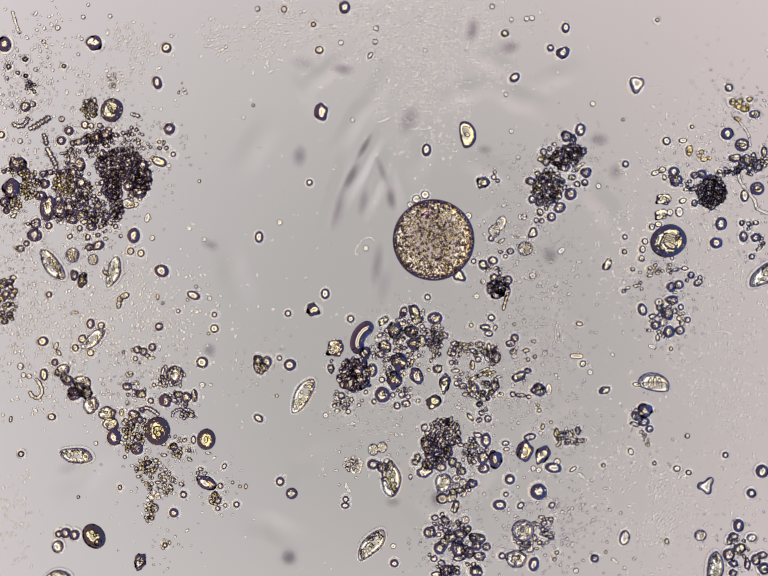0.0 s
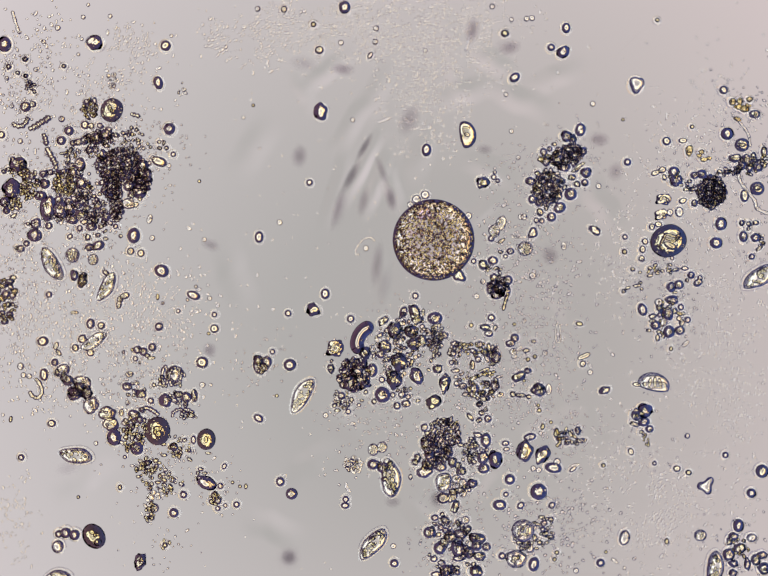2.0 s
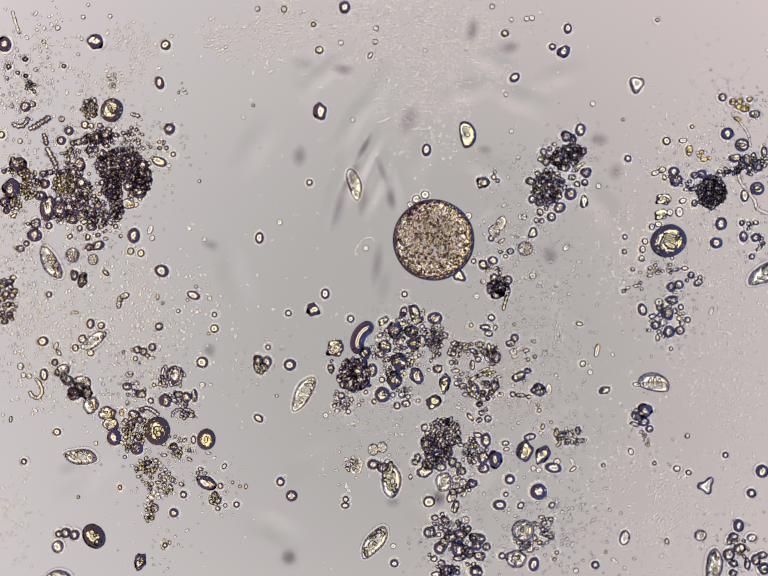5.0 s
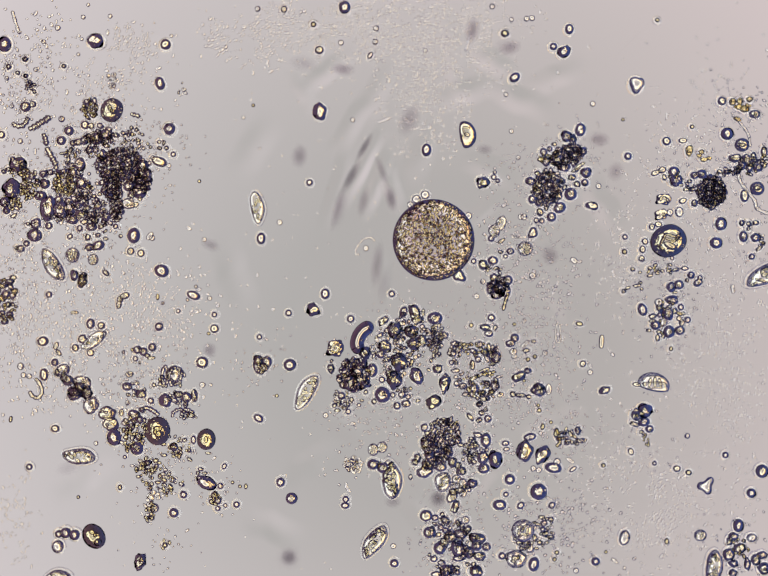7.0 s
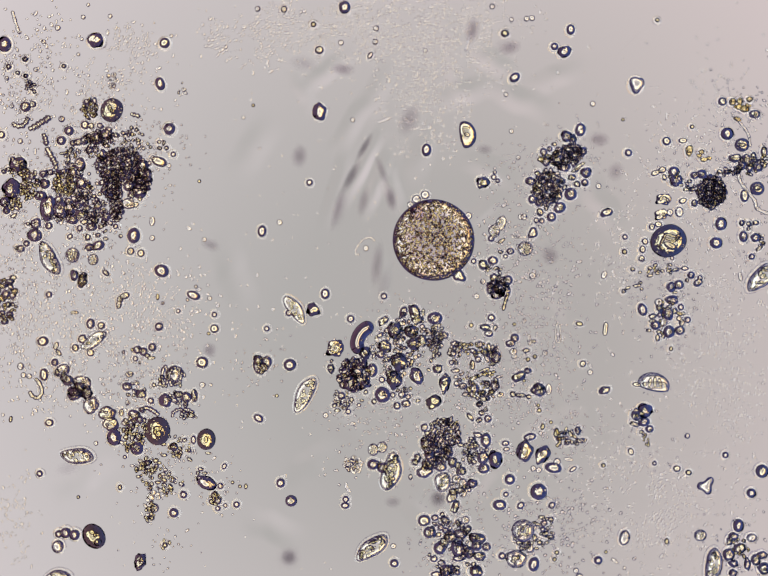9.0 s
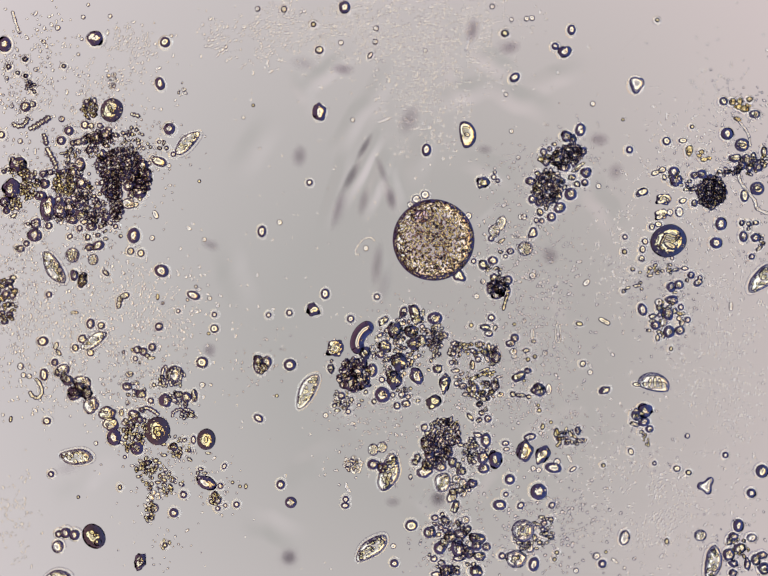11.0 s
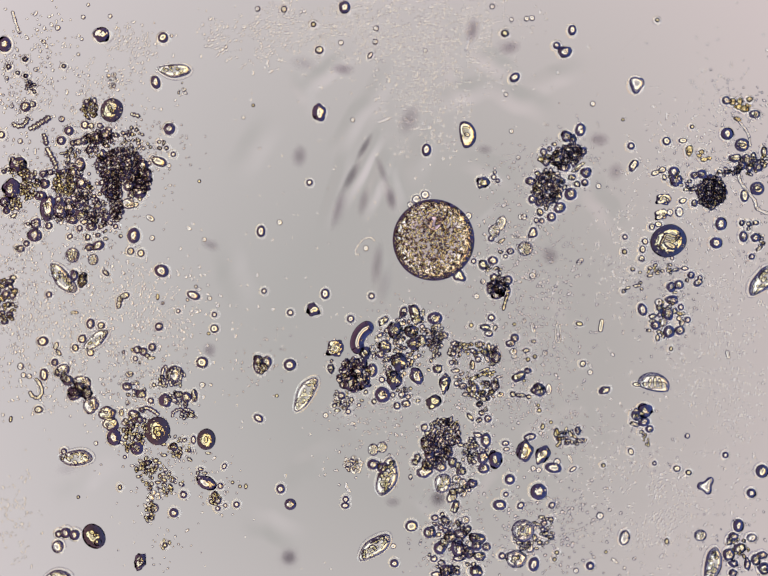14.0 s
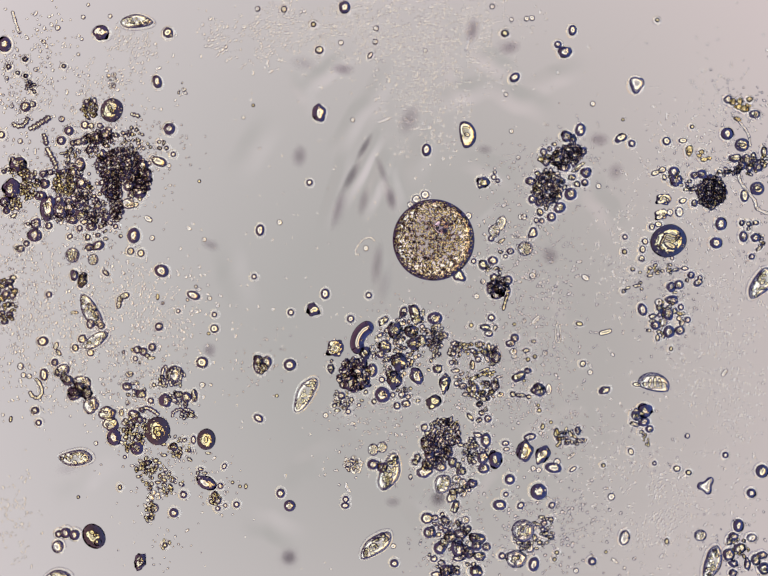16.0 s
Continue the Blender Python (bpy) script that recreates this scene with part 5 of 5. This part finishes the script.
# film of bacteria: fine bits round every clump, then patch by patch
build_film([(x, y, 34, 34, 2.2, 1.8, 3.4) for x, y in CLUMPED], "crumb", "fine pale bacteria and crumbs round the debris")
build_film([(50, 130, 45, 60, 60, 2.2, 4.5), (140, 200, 90, 60, 110, 2, 4.2), (110, 620, 90, 90, 300, 2, 4.4), (300, 630, 60, 50, 140, 2, 4.2), (190, 720, 110, 70, 210, 2, 4.2), (60, 480, 40, 50, 60, 2, 4),
            (280, 90, 28, 18, 45, 2, 4.2), (448, 78, 14, 18, 26, 2, 4.4), (520, 85, 22, 26, 60, 2, 4.4), (585, 45, 24, 24, 40, 2, 4.2), (240, 165, 40, 30, 40, 2, 4)], "germ", "scattered film of tiny pale bacteria on the glass")
build_film([(1345, 1060, 44, 58, 125, 2, 4.4), (1440, 1010, 70, 80, 40, 2, 4.2), (1280, 520, 36, 60, 70, 2, 4.2), (1440, 440, 50, 50, 70, 2, 4.2), (1500, 620, 60, 60, 50, 2, 4.2), (1440, 790, 50, 60, 40, 2, 4.2)], "faint", "scattered film of tiny pale bacteria on the glass")
build_film([(1120, 1060, 60, 50, 110, 2, 4.4), (1060, 480, 40, 50, 70, 2, 4.4), (1050, 850, 50, 40, 60, 2, 4.2), (780, 870, 50, 30, 18, 2, 4.0), (1080, 690, 50, 60, 70, 2, 4.2), (1060, 770, 60, 50, 60, 2, 4.0), (1090, 590, 60, 50, 60, 2, 4.0)], "crumb", "fine crumbs scattered over the middle of the slide")
build_film([(700, 60, 90, 40, 190, 2, 4.2), (850, 60, 90, 50, 290, 2, 4.2), (870, 200, 45, 60, 150, 2, 4.2), (960, 80, 60, 50, 80, 2, 4.2), (1450, 300, 80, 80, 150, 2, 4.2), (1430, 640, 90, 110, 110, 2, 4),
            (1250, 980, 70, 80, 110, 2, 4.2), (30, 1060, 20, 50, 26, 2, 4), (1500, 830, 50, 90, 50, 2, 4), (784, 588, 500, 380, 170, 1.8, 3.4)], "faint", "faint film of tiny pale bacteria on the glass")

# smears
middling = smudge_material("smear_middling", (0.84, 0.82, 0.84), 0.0)
grey = smudge_material("smear_grey", (0.70, 0.68, 0.71), 0.05)
faint = smudge_material("smear_faint", (0.93, 0.92, 0.93), 0.0)
for spot in ((717, 360, 46, 13, -62), (744, 300, 40, 10, -60), (798, 405, 15, 34, -12), (590, 1138, 22, 22, 0), (895, 1017, 22, 22, 0)):
    smudge(*spot, grey)
for spot in ((1257, 350, 22, 26, 20), (612, 318, 20, 30, 10), (700, 142, 30, 16, 10), (965, 62, 20, 34, 10), (1225, 285, 26, 18, 0), (1042, 98, 30, 18, -20),
             (835, 245, 26, 44, 25), (742, 412, 14, 40, 12), (780, 350, 11, 46, -20), (690, 425, 13, 62, 15), (770, 540, 16, 60, 8), (1125, 522, 22, 24, 0), (428, 715, 18, 20, 0), (802, 1025, 22, 16, 0), (430, 500, 26, 16, 20), (990, 305, 22, 14, 0)):
    smudge(*spot, middling)
for spot in ((428, 715, 20, 22, 0), (610, 320, 22, 32, 0), (695, 425, 18, 55, 15), (700, 140, 34, 16, 0), (620, 130, 40, 22, 10), (590, 1138, 34, 34, 0),
             (785, 580, 22, 55, 10), (962, 62, 18, 36, 10), (1035, 95, 34, 24, 0), (893, 1022, 26, 26, 0), (1118, 520, 24, 30, 0), (1220, 285, 30, 24, 0), (140, 955, 36, 20, -20)):
    smudge(*spot, faint)
for order, spot in enumerate(((738, 345, 110, 20, -62, 15), (765, 380, 90, 22, -70, 14), (800, 380, 70, 26, 75, 15), (690, 380, 110, 24, -75, 8), (720, 250, 90, 26, -58, 8), (665, 150, 80, 26, -40, 7), (770, 190, 80, 30, -65, 7),
             (930, 120, 110, 30, 80, 7), (1060, 200, 90, 34, 25, 8), (1130, 160, 80, 30, -30, 7), (780, 560, 90, 24, 85, 8), (985, 430, 70, 24, -40, 8), (620, 190, 60, 24, 60, 6), (1010, 130, 70, 30, 40, 7),
             (850, 1040, 70, 30, 60, 6), (180, 975, 90, 34, -30, 7), (1110, 880, 90, 36, -20, 8), (700, 870, 80, 34, 30, 8), (1000, 1000, 70, 30, -50, 7), (850, 965, 80, 36, 70, 8),
             (640, 940, 90, 36, -40, 7), (1150, 620, 80, 34, 50, 7), (1060, 560, 70, 30, -30, 7), (520, 300, 90, 40, -60, 6), (480, 560, 100, 40, 70, 6), (1230, 420, 80, 34, 60, 7), (560, 1080, 80, 36, 20, 6),
             (1190, 860, 70, 34, 40, 7), (860, 320, 80, 34, -75, 8), (950, 190, 80, 32, -20, 8), (1000, 350, 70, 32, 30, 8))):
    ridge(order, *spot)


def drift(thing, rows):
    """Rows of seconds, x, y and, where it turns, degrees clockwise; last, where it rears up on its end, degrees of that."""
    z = thing.location.z
    thing.rotation_mode = "QUATERNION"
    start = thing.rotation_quaternion.to_matrix().to_4x4()
    keys = []
    for t, x, y, *turn in rows:
        tip = turn[1] if len(turn) > 1 else 0
        m = pose(0, 0, 0, 0, 0, -(turn[0] - rows[0][3]) if turn else 0) @ start @ pose(0, 0, 0, 0, tip, 0)
        m.translation = ground(x, y, z + 0.012 * math.sin(radians(tip)))
        keys.append((t, m))
    walk(thing, keys)


def motions():
    # the fast swimmer
    drift(ciliate_b, [(0.0, 231, 556, -72), (0.3, 236, 550, -55), (0.6, 224, 567, -72), (1.0, 220, 581, -98), (1.3, 222, 576, -100), (1.6, 217, 586, -65),
                      (2.0, 217, 586, -60), (2.3, 224, 571, -60), (2.6, 229, 564, -78), (2.8, 241, 543, -50), (3.0, 262, 543, -8), (3.2, 303, 524, -35),
                      (3.4, 389, 464, -15), (3.5, 435, 457, -5), (3.6, 512, 457, 10), (3.8, 615, 526, 35), (4.0, 688, 597, 35), (4.1, 722, 608, 8), (4.2, 785, 602, -15),
                      (4.7, 765, 470, -80), (5.5, 620, 250, -130), (6.3, 477, 162, -165), (6.4, 472, 170, -120), (6.5, 474, 183, -75), (6.7, 493, 272, -110),
                      (6.9, 503, 348, -105), (7.0, 525, 424, -97), (7.1, 524, 461, -85), (7.3, 522, 579, -98), (7.5, 516, 670, -105), (7.7, 556, 707, -160), (7.9, 629, 689, -208),
                      (8.1, 663, 665, -185), (8.3, 666, 657, -180), (8.5, 674, 655, -170), (8.7, 660, 655, -205), (8.8, 640, 654, -160), (8.9, 616, 652, -118),
                      (9.0, 602, 632, -125), (9.1, 598, 636, -155), (9.2, 532, 647, -192), (9.8, 440, 590, -240), (10.5, 400, 420, -260), (11.3, 380, 234, -205),
                      (11.4, 386, 222, -245), (11.5, 389, 213, -285), (11.7, 397, 144, -262), (11.9, 401, 113, -255), (12.1, 397, 131, -263), (12.3, 389, 165, -320),
                      (12.5, 284, 147, -357), (12.7, 202, 118, -332), (12.9, 115, 71, -330), (13.1, 115, 71, -312), (13.3, 130, 80, -328), (13.5, 175, 82, -408),
                      (13.6, 182, 98, -360), (13.7, 200, 115, -318), (13.9, 309, 144, -340), (14.1, 383, 141, -378), (14.3, 394, 112, -435), (14.4, 379, 89, -470),
                      (14.5, 362, 65, -487), (14.6, 324, 31, -502), (14.8, 256, -2, -525), (15.3, 165, -60, -510), (15.8, 150, -20, -495), (15.9, 180, 16, -495), (16.0, 279, 44, -540)])
    # cells that wriggle in place
    drift(ciliate_a, [(0.0, 106, 540, 54), (1.5, 106, 539, 60), (2.5, 103, 536, 62), (3.5, 101, 530, 66), (4.2, 103, 536, 60), (6.3, 102, 534, 62), (7.0, 107, 540, 58),
                      (8.0, 104, 536, 60), (9.0, 100, 527, 63), (11.5, 113, 552, 55), (12.5, 118, 559, 45), (13.5, 121, 562, 46), (14.0, 128, 568, 50), (14.5, 137, 577, 50),
                      (14.8, 149, 592, 58), (15.2, 172, 610, 55), (15.6, 177, 622, 62), (16.0, 185, 634, 60)])
    drift(ciliate_c, [(0.0, 155, 930, 12), (2.8, 154, 930, 12), (3.5, 181, 936, 15), (4.0, 172, 934, 12), (6.5, 161, 932, 8), (9.0, 157, 931, 8), (12.0, 155, 934, 4), (16.0, 154, 935, 2)])
    drift(ciliate_d, [(0.0, 618, 808, -58), (4.2, 616, 807, -58), (6.3, 626, 800, -56), (7.0, 625, 801, -58), (9.0, 622, 806, -60), (11.5, 628, 798, -60), (12.5, 626, 801, -57), (16.0, 623, 806, -58)])
    drift(ciliate_e, [(0.0, 797, 975, 82), (4.2, 797, 976, 82), (7.0, 799, 978, 82), (8.0, 799, 975, 86), (9.0, 798, 962, 102), (12.5, 791, 968, 106), (14.5, 790, 973, 104), (16.0, 795, 963, 108)])
    drift(ciliate_f, [(0.0, 758, 1113, -52), (3.5, 763, 1110, -54), (7.0, 764, 1107, -58), (8.5, 764, 1112, -48), (9.0, 759, 1119, -40), (12.5, 758, 1120, -42), (14.5, 766, 1117, -40), (16.0, 767, 1114, -42)])
    drift(ciliate_g, [(0.0, 1560, 561, -42), (1.5, 1550, 566, -38), (3.0, 1548, 566, -38), (3.5, 1560, 558, -38), (7.0, 1556, 563, -36), (9.0, 1553, 567, -50), (12.5, 1556, 571, -52), (16.0, 1553, 579, -60)])
    drift(ciliate_h, [(0.0, 1459, 1163, -80), (3.0, 1459, 1160, -80), (3.5, 1457, 1146, -80), (4.2, 1457, 1152, -80), (7.0, 1457, 1160, -80), (11.5, 1455, 1150, -78), (12.5, 1455, 1156, -78), (16.0, 1454, 1150, -70)])
    drift(ciliate_i, [(0.0, 190, 693, -40), (2.0, 191, 697, -33), (7.0, 191, 695, -34), (12.0, 191, 696, -32), (14.5, 196, 694, -38), (16.0, 194, 695, -30)])
    drift(ciliate_j, [(0.0, 905, 986, -60), (4.0, 906, 984, -66), (8.0, 904, 984, -70), (16.0, 904, 988, -55)])
    # drifting grains
    drift(m_drop_a, [(0.0, 192, 88), (4.0, 194, 86), (8.0, 195, 83), (11.5, 194, 77), (12.5, 195, 73), (13.0, 199, 71), (13.5, 212, 68), (14.0, 207, 71), (16.0, 206, 67)])
    drift(m_grain_a, [(0.0, 340, 98), (2.5, 338, 93), (7.0, 338, 91), (9.0, 336, 88), (11.5, 338, 85), (12.5, 343, 80), (14.0, 333, 77), (16.0, 343, 67)])
    drift(m_drop_b, [(0.0, 321, 169), (4.0, 325, 169), (9.0, 327, 171), (12.5, 326, 170), (14.0, 318, 168), (16.0, 321, 167)])
    drift(m_drop_c, [(0.0, 656, 229), (4.0, 654, 228), (16.0, 652, 231)])
    drift(m_drop_d, [(0.0, 1155, 57), (4.0, 1158, 58), (8.0, 1164, 60), (16.0, 1169, 62)])
    drift(m_drop_e, [(0.0, 1124, 98), (4.0, 1127, 96), (9.0, 1132, 95), (12.5, 1135, 94), (16.0, 1139, 91)])
    drift(m_drop_f, [(0.0, 1150, 107, 0), (4.0, 1151, 105, -8), (9.0, 1153, 105, 10), (16.0, 1154, 106, 25)])
    drift(m_drop_g, [(0.0, 1277, 335), (2.0, 1281, 331), (4.0, 1282, 326), (7.0, 1282, 319), (9.0, 1283, 312), (12.5, 1287, 302), (16.0, 1290, 293)])
    drift(m_drop_h, [(0.0, 873, 607), (1.5, 856, 606), (2.0, 848, 604), (3.0, 852, 603), (4.0, 842, 602), (6.5, 805, 600), (8.0, 792, 600), (9.0, 784, 605), (11.5, 767, 606), (13.5, 760, 605), (16.0, 753, 603)])
    drift(m_drop_i, [(0.0, 588, 640), (9.0, 590, 639), (16.0, 594, 638)])
    drift(m_drop_j, [(0.0, 43, 927), (1.5, 43, 932), (3.5, 46, 939), (6.5, 56, 949), (8.0, 70, 962), (9.0, 81, 967), (11.5, 110, 968), (12.5, 119, 965), (13.1, 122, 960), (14.5, 133, 897), (16.0, 79, 863)])
    drift(m_drop_k, [(0.0, 571, 731), (3.5, 550, 712), (6.5, 537, 696), (7.0, 530, 688), (9.0, 545, 671), (12.5, 549, 617), (14.5, 534, 587), (16.0, 519, 565)])
    drift(m_drop_l, [(0.0, 572, 983), (9.0, 573, 986), (12.5, 573, 993), (14.5, 573, 1000), (16.0, 573, 1007)])
    drift(m_drop_m, [(0.0, 529, 484), (4.0, 529, 485), (7.0, 533, 487), (9.0, 535, 472), (12.5, 534, 473), (16.0, 531, 470)])
    drift(m_drop_n, [(0.0, 596, 1006), (3.5, 596, 1008), (7.0, 596, 1016), (9.0, 595, 1021), (12.5, 594, 1026), (16.0, 592, 1031)])
    drift(m_grain_b, [(0.0, 1488, 179), (1.0, 1485, 179), (1.5, 1479, 181), (3.5, 1476, 190), (6.5, 1474, 205), (9.0, 1475, 207), (16.0, 1487, 203)])
    drift(m_grain_c, [(0.0, 106, 851), (1.5, 104, 857), (2.5, 110, 873), (3.5, 117, 883), (7.0, 113, 875), (9.0, 101, 863), (12.5, 91, 853), (14.5, 76, 834), (16.0, 72, 838)])
    drift(m_grain_d, [(0.0, 1214, 1140), (2.0, 1226, 1149), (4.2, 1216, 1154), (6.3, 1215, 1149), (8.0, 1219, 1144), (9.2, 1222, 1144), (11.3, 1230, 1155), (12.0, 1219, 1169), (12.5, 1211, 1168), (13.5, 1205, 1160), (14.5, 1205, 1151), (16.0, 1209, 1146)])
    drift(m_rod_a, [(0.0, 1240, 540, -55), (1.0, 1238, 506, -120), (2.0, 1214, 470, -140), (3.0, 1185, 437, -125), (4.2, 1191, 419, -80), (6.3, 1194, 405, -105), (7.0, 1208, 420, -165), (8.0, 1205, 424, -175), (9.2, 1248, 435, -200),
                    (11.3, 1312, 386, -200), (12.0, 1289, 378, -150), (13.0, 1282, 370, -210), (14.5, 1297, 320, -235), (16.0, 1267, 282, -205)])
    drift(m_rod_f, [(0.0, 1146, 512, -35), (1.0, 1149, 510, -45), (2.0, 1151, 502, -95), (3.0, 1152, 499, -100), (4.2, 1152, 504, -60), (6.3, 1168, 511, 0), (7.0, 1172, 532, 35), (8.0, 1201, 599, -10), (9.2, 1235, 558, -70),
                    (11.3, 1191, 582, -45), (12.0, 1185, 589, -100), (13.0, 1192, 537, -170), (14.0, 1184, 534, -225), (15.0, 1181, 538, -240), (15.5, 1186, 540, -285), (16.0, 1195, 567, -325)])
    drift(m_rod_b, [(0.0, 1177, 727, 2), (0.6, 1184, 728, 3), (1.2, 1191, 728, -8), (1.8, 1192, 728, -20), (2.4, 1195, 724, -30), (3.0, 1209, 722, -35), (3.6, 1220, 720, -48), (4.2, 1215, 721, -62), (6.4, 1228, 701, -90), (6.8, 1228, 700, -88), (7.2, 1229, 694, -83), (7.6, 1233, 687, -68), (8.0, 1237, 675, -75), (8.4, 1240, 674, -68), (8.8, 1236, 672, -92), (9.2, 1236, 671, -75), (11.0, 1234, 656, -150, 30), (11.4, 1234, 654, -160, 55), (11.7, 1236, 654, -120, 80), (12.0, 1234, 652, -80, 55), (12.3, 1235, 653, -84, 80), (12.6, 1229, 674, -88, 45), (12.9, 1235, 667, -45, 35), (13.2, 1226, 664, 5), (13.5, 1218, 657, 0), (13.8, 1228, 653, -20, 35), (14.1, 1227, 673, -92), (14.4, 1226, 681, -85), (14.7, 1222, 681, -68), (15.0, 1222, 680, -70), (15.3, 1225, 681, -62), (15.6, 1232, 686, 0), (16.0, 1236, 678, -15)])
    drift(m_rod_c, [(0.0, 301, 445, 0), (3.5, 307, 455, 0), (7.0, 306, 482, 25), (9.0, 311, 452, -10), (12.5, 320, 437, -60), (14.5, 304, 447, -75), (16.0, 303, 447, -75)])
    drift(m_rod_d, [(0.0, 1332, 708, 20), (0.6, 1352, 714, 0), (1.2, 1367, 714, 0), (1.8, 1394, 707, -25), (2.4, 1406, 689, -65), (2.8, 1413, 677, -62), (3.2, 1415, 671, -60), (3.6, 1422, 662, -58), (4.0, 1433, 656, -60), (4.2, 1436, 651, -65), (6.3, 1485, 612, -75), (6.9, 1495, 593, -100), (7.5, 1503, 577, -60), (8.1, 1513, 565, -30), (8.7, 1520, 558, -115), (9.2, 1505, 574, -95), (11.3, 1492, 633, -90), (12.5, 1490, 672, -110), (14.0, 1486, 724, -105), (16.0, 1479, 761, -50)])
    drift(m_rod_g, [(0.0, 1050, 715, -45), (1.2, 1057, 715, -45), (4.2, 1059, 714, -45), (6.8, 1071, 703, -45), (7.6, 1074, 701, -60), (8.0, 1074, 696, -80), (8.4, 1076, 690, -100), (9.2, 1082, 694, -95), (11.4, 1089, 681, -88), (12.0, 1093, 682, -110), (12.3, 1093, 685, -125), (12.6, 1090, 674, -105), (13.5, 1089, 669, -120), (14.0, 1088, 669, -100), (14.7, 1089, 665, -92), (15.0, 1092, 660, -72), (15.4, 1094, 656, -60), (16.0, 1094, 653, -45)])
    drift(m_dot_a, [(0.0, 1170, 1250), (8.5, 1178, 1195), (9.2, 1186, 1170), (11.3, 1219, 1127), (12.0, 1218, 1101), (12.5, 1209, 1090), (13.0, 1218, 1088), (13.5, 1220, 1066), (14.0, 1225, 1053), (14.5, 1227, 1039), (15.0, 1229, 1027), (16.0, 1248, 1014)])
    drift(m_dot_b, [(0.0, 903, 1018), (2.0, 905, 1017), (4.2, 882, 1023), (6.3, 872, 1037), (7.0, 870, 1053), (8.0, 869, 1057), (9.2, 865, 1064), (11.3, 830, 1077), (12.0, 811, 1086), (12.5, 816, 1081), (13.0, 834, 1078), (14.0, 840, 1074), (14.5, 845, 1069), (15.0, 860, 1063), (16.0, 872, 1058)])
    drift(m_rod_e, [(0.0, 1187, 971, 40), (1.0, 1180, 960, 20), (2.0, 1174, 950, -10), (4.2, 1167, 946, 40), (6.3, 1172, 940, 75), (7.0, 1164, 940, 30), (8.0, 1157, 936, -10), (9.2, 1161, 938, 15),
                    (11.3, 1163, 936, 60), (12.0, 1161, 933, 55), (12.5, 1157, 936, -10), (13.5, 1160, 933, -40), (14.0, 1164, 937, -120), (14.5, 1163, 939, -130), (15.0, 1155, 934, -185), (16.0, 1166, 931, -220)])
    # the nucleus wanders through the egg, and the yolk round it turns a little
    spots, turns = [], []
    for t, x, y in ((0.0, -12, 53), (2.0, -19, 50), (4.0, -38, 52), (6.5, -42, 54), (8.5, -35, 55), (11.5, -22, 43), (12.5, -14, 40), (13.5, -2, 33), (14.5, 1, 31), (15.2, 5, 33), (16.0, 14, 24)):
        near = min(1.0, 61.0 / math.hypot(x, y))
        spots.append((t, pose(x * near / 1000, y * near / 1000, math.sqrt(63.0 ** 2 - (near * math.hypot(x, y)) ** 2) / 1000)))
        turns.append((t, pose(0, 0, 0, 0, 0, math.degrees(math.atan2(-x - 12, y)) * 0.8)))
    walk(nucleus, spots)
    walk(yolk, turns)


motions()
